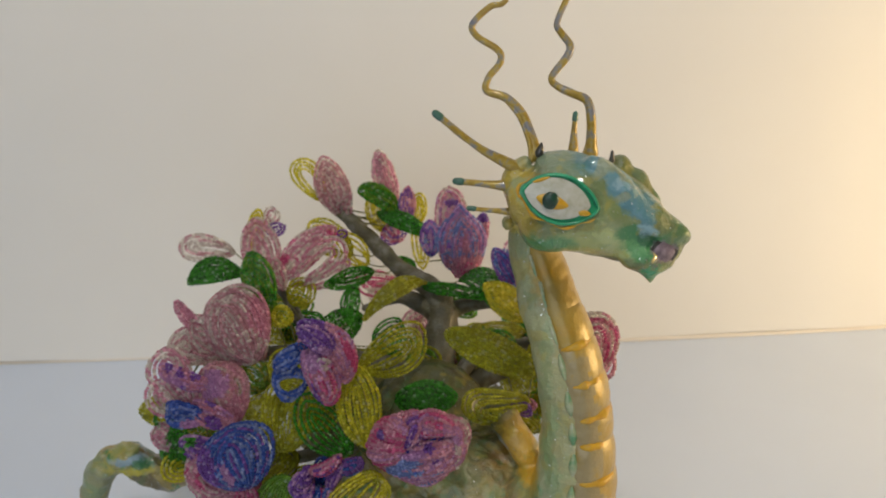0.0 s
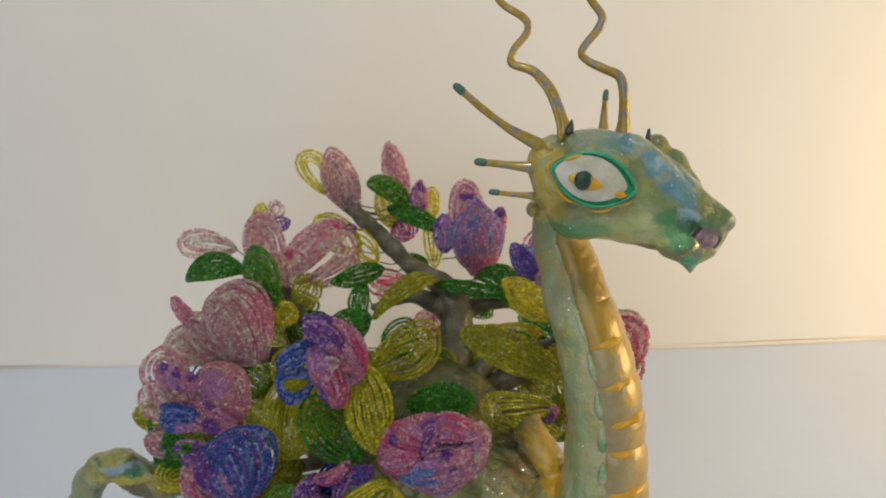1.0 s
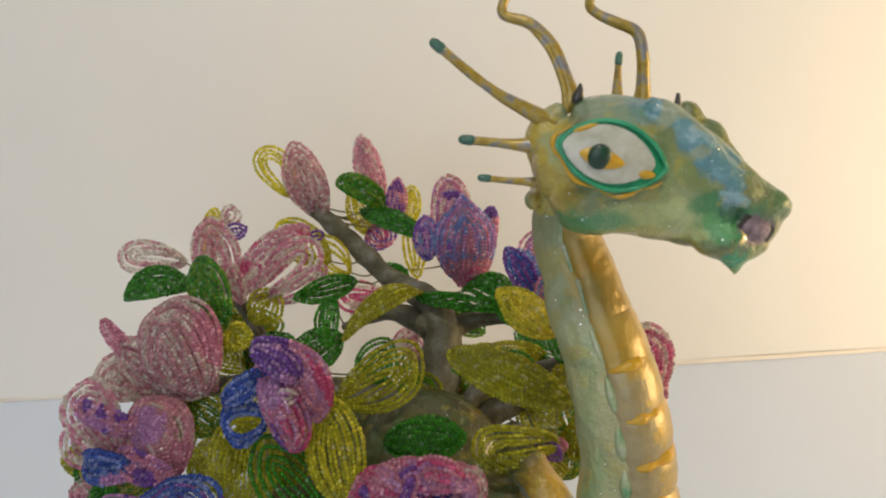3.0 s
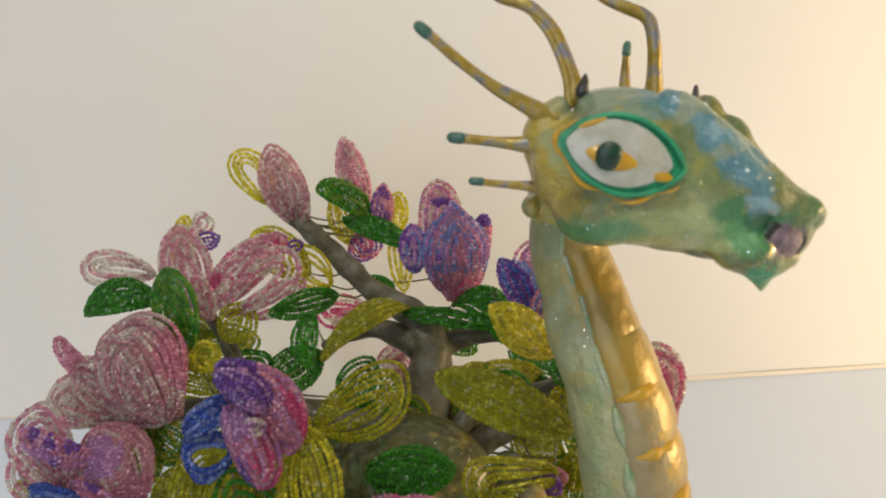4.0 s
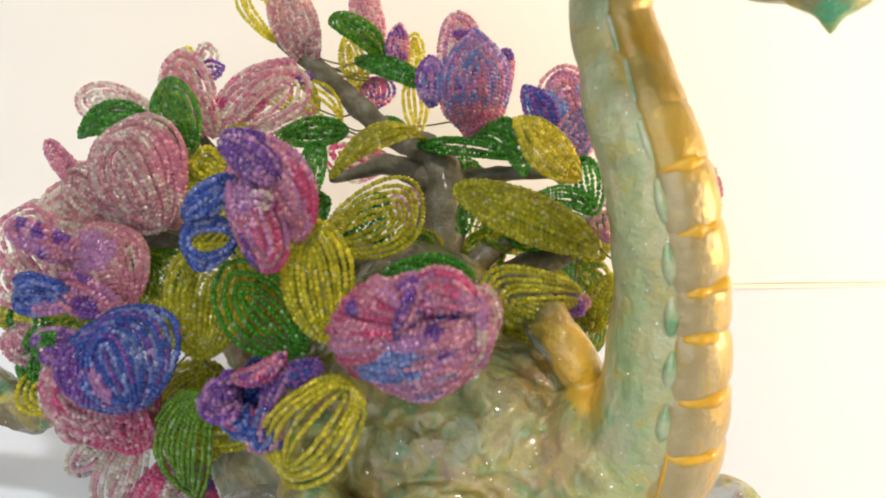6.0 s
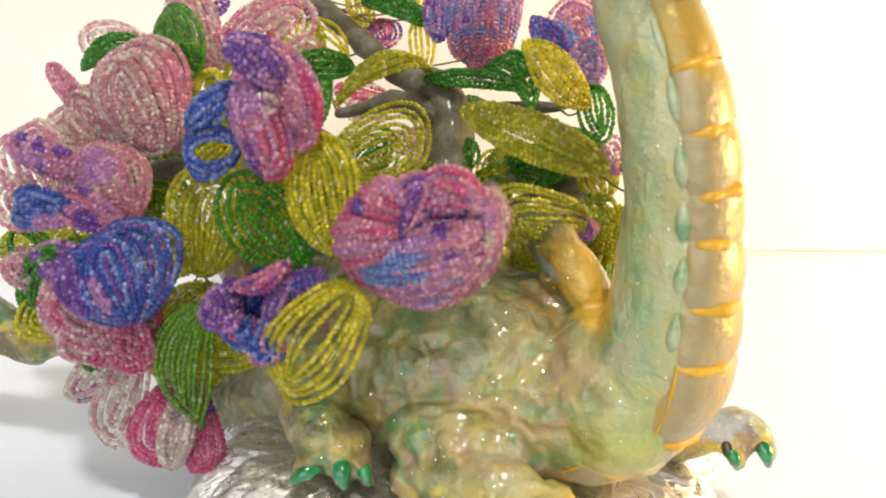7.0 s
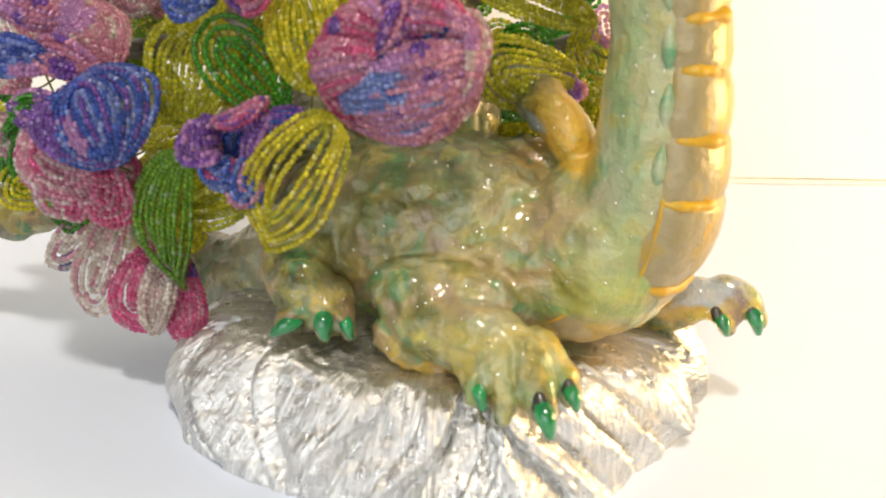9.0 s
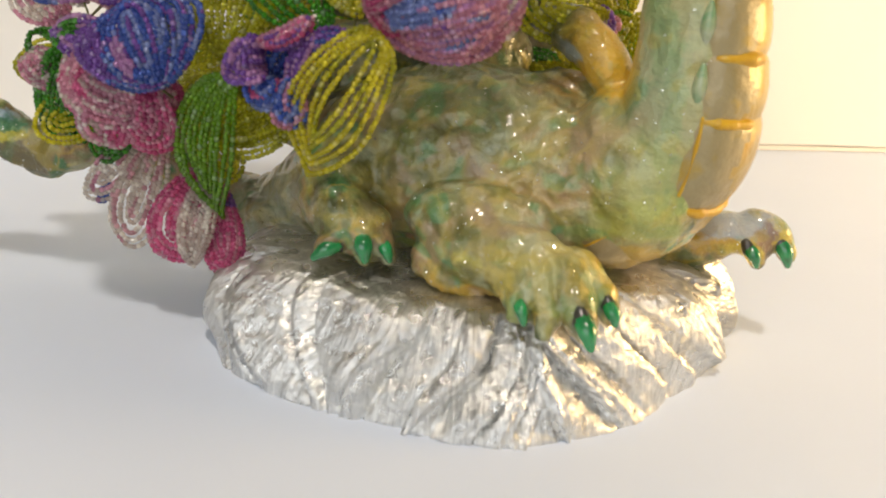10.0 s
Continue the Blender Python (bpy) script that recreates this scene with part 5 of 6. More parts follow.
leaf('arched olive beaded leaf over the trunk', (-0.0036, 0.4020, 0.1417), (-0.0354, 0.3700, 0.1349), 0.0100, ['olive'], bulge=0.013, cup=-0.003, face=(0, -0.5, 1.0))
leaf('small green beaded leaf behind the trunk', (0.0094, 0.4200, 0.1287), (0.0210, 0.4150, 0.1232), 0.0093, ['green'], gap=1.2)
leaf('deep green beaded leaf tucked behind the neck', (0.0524, 0.3720, 0.1441), (0.0559, 0.3620, 0.1266), 0.0118, ['green'], turn=-20)
leaf('open yellow-green beaded loop leaf behind the branch', (-0.0480, 0.4300, 0.1471), (-0.0751, 0.4470, 0.1612), 0.0189, ['yellow', 'olive'], hollow=0.35, gap=1.1)
leaf('small yellow beaded leaf at the back', (-0.1085, 0.4450, 0.1433), (-0.1054, 0.4500, 0.1678), 0.0101, ['yellow'])
leaf('green beaded leaf showing past the neck', (0.0709, 0.3350, 0.1137), (0.0820, 0.3350, 0.0953), 0.0139, ['green'])
leaf('small olive beaded leaf in the shade of the blossoms', (-0.0723, 0.3620, 0.1369), (-0.0803, 0.3650, 0.1429), 0.0116, ['olive', 'yellow'], shape='oval')
leaf('dark olive beaded leaf in the hollow by the neck', (0.0598, 0.3620, 0.0814), (0.0637, 0.3600, 0.1052), 0.0114, ['olive'])
leaf('little green beaded leaf on the trunk', (0.0123, 0.3920, 0.1193), (0.0120, 0.3850, 0.1103), 0.0074, ['green'])
leaf('curled green beaded leaf round a small bud', (-0.1433, 0.3520, 0.0891), (-0.1301, 0.3450, 0.0843), 0.0137, ['green'], hollow=0.4, shape='oval')
leaf('olive beaded leaf deep between the blossoms', (-0.0592, 0.3350, 0.0911), (-0.0493, 0.3450, 0.1030), 0.0150, ['olive'])
leaf('olive beaded leaf under the blue blossom', (-0.0785, 0.3180, 0.0675), (-0.0699, 0.3250, 0.0494), 0.0148, ['olive', 'yellow'], turn=20)
leaf('dull olive beaded leaf behind the purple blossom', (-0.0377, 0.3450, 0.1252), (-0.0503, 0.3350, 0.1147), 0.0140, ['olive'], turn=-20)
leaf('olive beaded leaf under the royal blue dome', (-0.0670, 0.3300, 0.0812), (-0.0896, 0.3320, 0.0632), 0.0178, ['olive'], turn=10, bulge=0.004)
leaf('olive beaded leaf below the trumpet blossom', (-0.0460, 0.3180, 0.0756), (-0.0757, 0.3200, 0.0632), 0.0167, ['olive'], bulge=0.004, turn=15)
leaf('open yellow beaded leaf under the sawn branch', (-0.0382, 0.4300, 0.1411), (-0.0592, 0.4400, 0.1554), 0.0158, ['yellow'], gap=1.25, hollow=0.15)
leaf('shaded olive beaded leaf beside the neck', (0.0634, 0.3780, 0.1008), (0.0537, 0.3750, 0.1180), 0.0142, ['olive'], turn=15)
leaf('shaded mixed-green beaded leaf beside the neck', (0.0686, 0.3750, 0.0868), (0.0562, 0.3700, 0.1050), 0.0143, ['olive', 'leafgreen'], turn=-15)
leaf('dark green beaded leaf in the hollow by the neck', (0.0665, 0.3720, 0.0811), (0.0691, 0.3780, 0.0967), 0.0145, ['green'])
leaf('shaded olive beaded leaf behind the trunk', (0.0319, 0.4150, 0.1081), (0.0188, 0.4050, 0.0966), 0.0164, ['olive'])
leaf('shaded mixed-green beaded leaf behind the trunk', (-0.0023, 0.4250, 0.0986), (-0.0165, 0.4150, 0.0944), 0.0145, ['olive', 'leafgreen'])
leaf('shaded olive beaded leaf behind the blue loop', (-0.0809, 0.3480, 0.1122), (-0.0631, 0.3480, 0.1263), 0.0165, ['olive'])
leaf('shaded mixed-green beaded leaf under the purple blossom', (-0.0579, 0.3380, 0.1058), (-0.0430, 0.3450, 0.1169), 0.0164, ['olive', 'leafgreen'])
leaf('dark green beaded leaf between the pink blossoms', (-0.1043, 0.3850, 0.1270), (-0.0888, 0.3920, 0.1381), 0.0175, ['green'], turn=15, bulge=0.004)
leaf('shaded olive beaded leaf under the upper blossom', (-0.0772, 0.3920, 0.1333), (-0.0669, 0.4000, 0.1445), 0.0156, ['olive'], turn=-15)
leaf('dark green beaded leaf beside the trunk foot', (-0.0322, 0.3950, 0.1019), (-0.0182, 0.4000, 0.1197), 0.0184, ['green'], turn=10)
leaf('shaded mixed-green beaded leaf beside the trunk foot', (0.0224, 0.3850, 0.1066), (0.0367, 0.3950, 0.1141), 0.0181, ['olive', 'leafgreen'], turn=-10)
leaf("dark green beaded leaf over the dragon's back", (0.0282, 0.3900, 0.1140), (0.0461, 0.3800, 0.1090), 0.0156, ['green'], turn=10)
leaf("shaded mixed-green beaded leaf over the dragon's back", (-0.0134, 0.3850, 0.1069), (0.0042, 0.3720, 0.1014), 0.0176, ['olive', 'leafgreen'], turn=10)

# leaves deeper inside the tree
leaf('shaded mixed-green beaded leaf deep inside the tree', (-0.0968, 0.4035, 0.0735), (-0.1191, 0.3992, 0.0969), 0.0237, ['olive', 'leafgreen'], turn=-24, bulge=0.004)
leaf('dull olive beaded leaf deep inside the tree', (-0.0883, 0.3884, 0.0684), (-0.0684, 0.3920, 0.0936), 0.0176, ['olive'], turn=5, bulge=0.004)
leaf('dull olive beaded leaf deep inside the tree', (-0.0644, 0.3768, 0.0681), (-0.0413, 0.3639, 0.0945), 0.0173, ['olive'], turn=-8, bulge=0.004)
leaf('dark green beaded leaf deep inside the tree', (-0.0329, 0.3598, 0.0918), (-0.0199, 0.3691, 0.0588), 0.0166, ['green'], turn=14, bulge=0.004)
leaf('dull olive beaded leaf deep inside the tree', (-0.0788, 0.3658, 0.0828), (-0.1031, 0.3627, 0.0759), 0.0217, ['olive'], turn=-15, bulge=0.004)
leaf('shaded mixed-green beaded leaf deep inside the tree', (-0.1108, 0.3920, 0.0956), (-0.1212, 0.3865, 0.0657), 0.0180, ['olive', 'leafgreen'], turn=19, bulge=0.004)
leaf('dark green beaded leaf deep inside the tree', (-0.0239, 0.3932, 0.1061), (-0.0113, 0.3916, 0.0759), 0.0180, ['green'], turn=-16, bulge=0.004)
leaf('shaded mixed-green beaded leaf deep inside the tree', (-0.0369, 0.3978, 0.1018), (-0.0400, 0.3963, 0.0753), 0.0220, ['olive', 'leafgreen'], turn=-21, bulge=0.004)
leaf('dark green beaded leaf deep inside the tree', (-0.0597, 0.4047, 0.1049), (-0.0722, 0.3933, 0.0798), 0.0204, ['green'], turn=-14, bulge=0.004)
leaf('dull olive beaded leaf deep inside the tree', (-0.1190, 0.4270, 0.1041), (-0.0785, 0.4150, 0.0973), 0.0210, ['olive'], turn=10, bulge=0.004)
leaf('shaded mixed-green beaded leaf deep inside the tree', (-0.1197, 0.4253, 0.0845), (-0.1064, 0.4169, 0.1154), 0.0232, ['olive', 'leafgreen'], turn=14, bulge=0.004)
leaf('dull olive beaded leaf deep inside the tree', (0.0024, 0.3929, 0.0778), (0.0305, 0.3928, 0.0857), 0.0194, ['olive'], turn=-3, bulge=0.004)
leaf('dark green beaded leaf deep inside the tree', (0.0172, 0.3641, 0.0737), (0.0394, 0.3734, 0.0851), 0.0210, ['green'], turn=-7, bulge=0.004)
leaf('dull olive beaded leaf deep inside the tree', (0.0229, 0.3605, 0.0824), (0.0578, 0.3635, 0.0744), 0.0179, ['olive'], turn=-16, bulge=0.004)
leaf('shaded mixed-green beaded leaf deep inside the tree', (0.0299, 0.3951, 0.1095), (0.0114, 0.4033, 0.0777), 0.0193, ['olive', 'leafgreen'], turn=-20, bulge=0.004)
leaf('dark green beaded leaf deep inside the tree', (0.0690, 0.4095, 0.0791), (0.0388, 0.3928, 0.1078), 0.0177, ['green'], turn=13, bulge=0.004)
leaf('dull olive beaded leaf deep inside the tree', (0.0558, 0.4210, 0.0983), (0.0214, 0.4121, 0.1068), 0.0197, ['olive'], turn=16, bulge=0.004)
leaf('shaded mixed-green beaded leaf deep inside the tree', (-0.1121, 0.3577, 0.0831), (-0.1382, 0.3631, 0.0689), 0.0206, ['olive', 'leafgreen'], turn=-17, bulge=0.004)
leaf('dull olive beaded leaf deep inside the tree', (-0.1632, 0.3777, 0.0740), (-0.1317, 0.3794, 0.0772), 0.0170, ['olive'], turn=2, bulge=0.004)
leaf('dark green beaded leaf deep inside the tree', (-0.0982, 0.3307, 0.0705), (-0.1164, 0.3311, 0.0543), 0.0199, ['green'], turn=-15, bulge=0.004)
leaf('dark green beaded leaf deep inside the tree', (-0.0433, 0.3786, 0.0755), (-0.0122, 0.3700, 0.0847), 0.0179, ['green'], turn=5, bulge=0.004)
leaf('dark green beaded leaf deep inside the tree', (-0.0433, 0.4276, 0.1095), (-0.0681, 0.4210, 0.0964), 0.0195, ['green'], turn=6, bulge=0.004)
leaf('dark green beaded leaf deep inside the tree', (-0.0867, 0.4162, 0.0929), (-0.0665, 0.4234, 0.1102), 0.0242, ['green'], turn=-2, bulge=0.004)
leaf('dark green beaded leaf deep inside the tree', (-0.1392, 0.4125, 0.0990), (-0.1053, 0.4107, 0.0879), 0.0231, ['green'], turn=-2, bulge=0.004)
leaf('dark green beaded leaf deep inside the tree', (0.0751, 0.4186, 0.1021), (0.0415, 0.4300, 0.1088), 0.0235, ['green'], turn=-4, bulge=0.004)
leaf('dull olive beaded leaf deep inside the tree', (0.0602, 0.3856, 0.0741), (0.0394, 0.3895, 0.0956), 0.0190, ['olive'], turn=-8, bulge=0.004)
leaf('shaded mixed-green beaded leaf deep inside the tree', (0.0023, 0.3680, 0.0780), (-0.0301, 0.3603, 0.0745), 0.0174, ['olive', 'leafgreen'], turn=-3, bulge=0.004)
leaf('dark green beaded leaf deep inside the tree', (-0.1380, 0.3564, 0.0486), (-0.1282, 0.3410, 0.0874), 0.0202, ['green'], turn=3, bulge=0.004)
leaf('shaded mixed-green beaded leaf deep inside the tree', (-0.1123, 0.4271, 0.1084), (-0.0748, 0.4404, 0.1102), 0.0200, ['olive', 'leafgreen'], turn=-2, bulge=0.004)
leaf('shaded mixed-green beaded leaf deep inside the tree', (-0.1241, 0.4313, 0.1088), (-0.0931, 0.4394, 0.1184), 0.0216, ['olive', 'leafgreen'], turn=14, bulge=0.004)
leaf('shaded mixed-green beaded leaf deep inside the tree', (0.0581, 0.3774, 0.0608), (0.0587, 0.3645, 0.0957), 0.0197, ['olive', 'leafgreen'], turn=15, bulge=0.004)

# blossoms
bloom = flower('large rose-like beaded blossom, pink with purple and blue rows', (-0.0055, 0.2906, 0.1161))
petal(bloom, (-0.0055, 0.2906, 0.1161), (-0.0048, 0.2934, 0.1290), 0.0214, ['hotpink', 'pink', 'pink'], bulge=0.004, cup=-0.006, shape='oval')
petal(bloom, (-0.0062, 0.2888, 0.1148), (-0.0257, 0.2916, 0.1136), 0.0244, ['hotpink', 'pink', 'pink'], bulge=0.004, cup=-0.006, shape='oval')
petal(bloom, (-0.0006, 0.2888, 0.1149), (0.0162, 0.2925, 0.1155), 0.0245, ['champagne', 'pink', 'pink'], bulge=0.004, cup=-0.006, shape='oval')
petal(bloom, (-0.0041, 0.2888, 0.1171), (-0.0053, 0.2897, 0.0957), 0.0348, ['pink', 'pink', 'lilac'], bulge=0.004, cup=-0.008, shape='oval')
# its outer edge: short ridged petals, side by side
petal(bloom, (-0.0082, 0.2815, 0.1152), (-0.0247, 0.2867, 0.1091), 0.0057, ['hotpink', 'pink', 'pink'], bulge=0.0060, cup=-0.0030, shape='tear', wave=0.0003)
petal(bloom, (-0.0085, 0.2808, 0.1172), (-0.0264, 0.2866, 0.1125), 0.0057, ['pink', 'pink', 'lilac'], bulge=0.0062, cup=-0.0030, shape='tear', wave=0.0003)
petal(bloom, (-0.0085, 0.2804, 0.1191), (-0.0267, 0.2866, 0.1164), 0.0057, ['hotpink', 'pink', 'pink'], bulge=0.0062, cup=-0.0030, shape='tear', wave=0.0003)
petal(bloom, (-0.0083, 0.2804, 0.1209), (-0.0256, 0.2866, 0.1201), 0.0057, ['pink', 'hotpink', 'pink'], bulge=0.0060, cup=-0.0030, shape='tear', wave=0.0003)
petal(bloom, (-0.0078, 0.2806, 0.1226), (-0.0236, 0.2867, 0.1238), 0.0057, ['pink', 'hotpink'], bulge=0.0058, cup=-0.0030, shape='tear', wave=0.0003, patches=(('purple', 0.7, 0.0, 0.12, 0.8),))
petal(bloom, (-0.0068, 0.2810, 0.1240), (-0.0203, 0.2869, 0.1277), 0.0059, ['hotpink', 'pink'], bulge=0.0056, cup=-0.0030, shape='tear', wave=0.0003)
petal(bloom, (-0.0057, 0.2814, 0.1252), (-0.0163, 0.2867, 0.1308), 0.0061, ['pink', 'lilac', 'pink'], bulge=0.0052, cup=-0.0030, shape='tear', wave=0.0003)
# the fold at its top, and the lip over the slit
petal(bloom, (-0.0096, 0.2798, 0.1198), (-0.0026, 0.2843, 0.1332), 0.0112, ['pink', 'lilac', 'purple', 'lilac'], bulge=0.0040, cup=-0.0035, shape='oval', bow=-0.06)
petal(bloom, (0.0113, 0.2840, 0.1256), (-0.0059, 0.2843, 0.1306), 0.0106, ['pink', 'hotpink', 'lilac', 'pink'], bulge=0.0060, cup=-0.0040, shape='oval', bow=0.10)
petal(bloom, (0.0122, 0.2838, 0.1240), (-0.0052, 0.2815, 0.1261), 0.0066, ['hotpink', 'pink', 'lilac'], bulge=0.0042, cup=-0.0030, bow=0.10)
# purple beads in the slit, with dark navy ones standing in for its shade
petal(bloom, (-0.0096, 0.2790, 0.1192), (0.0066, 0.2806, 0.1268), 0.0044, ['purple', 'navy', 'navy'], bulge=-0.0012, wave=0.0002)
# rolled rows over its lower half
petal(bloom, (0.0138, 0.2847, 0.1218), (-0.0152, 0.2834, 0.1133), 0.0087, ['pink', 'lilac', 'pink'], bulge=0.0086, cup=-0.0034, shape='oval', bow=-0.03, wave=0.0004, patches=(('purple', 0.45, 0.4, 0.06, 0.4), ('lilac', 0.7, 0.0, 0.2, 0.5)))
petal(bloom, (0.0149, 0.2849, 0.1189), (-0.0201, 0.2847, 0.1092), 0.0084, ['pink', 'pink', 'lilac'], bulge=0.0090, cup=-0.0034, shape='oval', bow=-0.04, wave=0.0004, patches=(('skyblue', 0.78, 0.1, 0.26, 0.8), ('purple', 0.35, -0.3, 0.06, 0.4)))
petal(bloom, (0.0147, 0.2853, 0.1153), (-0.0195, 0.2853, 0.1059), 0.0082, ['pink', 'lilac', 'pink'], bulge=0.0084, cup=-0.0034, shape='oval', bow=-0.06, wave=0.0004, patches=(('skyblue', 0.72, 0.0, 0.30, 0.7), ('blue', 0.60, 0.2, 0.06, 0.5)))
petal(bloom, (0.0132, 0.2858, 0.1116), (-0.0150, 0.2858, 0.1031), 0.0084, ['pink', 'lilac', 'pink'], bulge=0.0074, cup=-0.0034, shape='oval', bow=-0.08, wave=0.0004, patches=(('purple', 0.62, 0.1, 0.05, 0.4), ('skyblue', 0.35, 0.2, 0.14, 0.5)))
petal(bloom, (0.0101, 0.2866, 0.1073), (-0.0108, 0.2866, 0.1010), 0.0078, ['pink', 'pink', 'lilac'], bulge=0.0060, cup=-0.0030, shape='oval', bow=-0.10, wave=0.0004, patches=(('skyblue', 0.6, -0.2, 0.2, 0.5),))
# the pale rolled rim
petal(bloom, (0.0110, 0.2852, 0.1080), (0.0098, 0.2852, 0.1300), 0.0078, ['champagne', 'pink', 'lilac', 'pink', 'lilac'], bulge=0.0050, cup=-0.0045, shape='oval', bow=0.08, wave=0.0004)
petal(bloom, (0.0134, 0.2868, 0.1120), (0.0112, 0.2872, 0.1302), 0.0070, ['champagne', 'pink', 'champagne', 'pink'], bulge=0.0030, cup=-0.0040, shape='oval', bow=0.10, wave=0.0004)
bloom = flower('big drooping beaded blossom with a royal blue dome over pink', (-0.0836, 0.3000, 0.0834))
petal(bloom, (-0.0836, 0.3000, 0.0834), (-0.0940, 0.3160, 0.1057), 0.0380, ['blue', 'blue', 'skyblue', 'blue', 'purple'], bulge=0.010, cup=-0.007, shape='oval', turn=0, wave=0.0016, patches=(('purple', 0.45, -0.85, 0.4, 0.35), ('lilac', 0.3, -0.3, 0.2, 0.12)))
petal(bloom, (-0.0816, 0.3110, 0.0774), (-0.1168, 0.3140, 0.0868), 0.0259, ['pink', 'champagne', 'pink', 'pink'], bulge=0.008, cup=-0.008, shape='oval', stray='hotpink', share=0.2, wave=0.0016)
petal(bloom, (-0.0957, 0.3160, 0.0910), (-0.1203, 0.3200, 0.0951), 0.0121, ['purple', 'purple', 'lilac'], bulge=0.004, stray='green', share=0.04)
petal(bloom, (-0.0905, 0.3120, 0.0856), (-0.0886, 0.3100, 0.0621), 0.0200, ['hotpink', 'pink'], bulge=0.005, shape='tear', wave=0.0016)
petal(bloom, (-0.0991, 0.3120, 0.0854), (-0.1062, 0.3120, 0.0628), 0.0183, ['pink', 'champagne', 'pink'], bulge=0.006, shape='tear', stray='hotpink')
bloom = flower('trumpet-shaped purple and blue beaded blossom', (-0.0500, 0.3060, 0.0880))
petal(bloom, (-0.0520, 0.2980, 0.0870), (-0.0440, 0.2980, 0.1010), 0.0105, ['navy', 'navy', 'blue'], bulge=-0.002, shape='oval', wave=0.0003, gap=0.9)
petal(bloom, (-0.0530, 0.2970, 0.0910), (-0.0620, 0.2890, 0.0910), 0.0135, ['lilac', 'purple', 'lilac', 'purple'], bulge=0.003, cup=0.003, shape='tear', wave=0.0012)
petal(bloom, (-0.0540, 0.2970, 0.0950), (-0.0580, 0.2910, 0.0970), 0.0090, ['purple', 'lilac', 'purple'], bulge=0.002, shape='tear', wave=0.0008)
petal(bloom, (-0.0540, 0.2940, 0.0980), (-0.0400, 0.2950, 0.1050), 0.0056, ['hotpink', 'pink', 'purple'], bulge=0.004, cup=-0.003, shape='oval', bow=0.16, wave=0.0004)
petal(bloom, (-0.0430, 0.2970, 0.0970), (-0.0300, 0.2970, 0.1000), 0.0085, ['purple', 'blue', 'purple'], bulge=0.003, shape='tear', wave=0.0012)
petal(bloom, (-0.0460, 0.2940, 0.0870), (-0.0390, 0.2950, 0.1010), 0.0052, ['purple', 'lilac', 'purple'], bulge=0.003, cup=-0.002, shape='oval', wave=0.0004)
petal(bloom, (-0.0500, 0.2960, 0.0880), (-0.0540, 0.2910, 0.0810), 0.0130, ['skyblue', 'blue', 'blue', 'hotpink', 'blue'], bulge=0.004, cup=-0.003, shape='tear', wave=0.0010)
petal(bloom, (-0.0460, 0.2940, 0.0890), (-0.0460, 0.2910, 0.0760), 0.0110, ['pink', 'lilac', 'blue', 'skyblue', 'blue'], bulge=0.004, cup=-0.003, shape='tear', wave=0.0010)
bloom = flower('hanging pale pink and hot pink beaded blossom', (-0.0950, 0.3300, 0.0676))
petal(bloom, (-0.0950, 0.3300, 0.0676), (-0.1201, 0.3280, 0.0405), 0.0150, ['champagne', 'champagne', 'pink'], bulge=0.003, shape='tear', gap=1.45)
petal(bloom, (-0.0920, 0.3260, 0.0651), (-0.1067, 0.3230, 0.0258), 0.0192, ['champagne', 'champagne', 'mauve'], bulge=0.004, shape='tear', gap=1.5)
petal(bloom, (-0.0794, 0.3230, 0.0537), (-0.0902, 0.3150, 0.0251), 0.0226, ['hotpink', 'hotpink', 'pink'], bulge=0.006, shape='tear', cup=-0.004, gap=1.1)
petal(bloom, (-0.0765, 0.3220, 0.0523), (-0.0828, 0.3130, 0.0234), 0.0108, ['champagne', 'champagne'], bulge=0.006, gap=1.2)
petal(bloom, (-0.0763, 0.3240, 0.0507), (-0.0728, 0.3140, 0.0206), 0.0155, ['hotpink', 'hotpink', 'pink'], bulge=0.005, shape='tear', cup=-0.004, stray='purple', share=0.05)
petal(bloom, (-0.1172, 0.3300, 0.0386), (-0.1114, 0.3300, 0.0439), 0.0041, ['blue'])
bloom = flower('purple and pink beaded blossom with a blue loop petal', (-0.0427, 0.3180, 0.1209))
petal(bloom, (-0.0490, 0.3220, 0.1230), (-0.0540, 0.3280, 0.1540), 0.0190, ['pink', 'lilac', 'pink'], bulge=0.005, cup=-0.006, shape='oval', stray='lilac', share=0.10)
petal(bloom, (-0.0580, 0.3160, 0.1610), (-0.0370, 0.3140, 0.1320), 0.0150, ['pink', 'lilac', 'pink', 'lilac', 'pink'], bulge=0.006, cup=-0.005, shape='oval', bow=-0.15, wave=0.0006, patches=(('purple', 0.10, 0.0, 0.16, 1.0), ('hotpink', 0.75, -0.6, 0.3, 0.25), ('purple', 0.42, 0.95, 0.3, 0.2)))
petal(bloom, (-0.0580, 0.3120, 0.1600), (-0.0430, 0.3100, 0.1490), 0.0100, ['purple', 'lilac', 'purple'], bulge=0.005, cup=-0.004, shape='oval', bow=-0.05, wave=0.0006, patches=(('lilac', 0.85, 0.4, 0.2, 0.5),))
petal(bloom, (-0.0520, 0.3110, 0.1490), (-0.0440, 0.3050, 0.1250), 0.0132, ['pink', 'lilac', 'pink', 'hotpink'], bulge=0.005, cup=-0.006, shape='oval', wave=0.0006, patches=(('lilac', 0.15, 0.2, 0.2, 0.8), ('purple', 0.8, 0.7, 0.3, 0.2)))
petal(bloom, (-0.0560, 0.3130, 0.1480), (-0.0490, 0.3080, 0.1300), 0.0090, ['lilac', 'pink', 'lilac'], bulge=0.004, cup=-0.004, shape='oval', wave=0.0006)
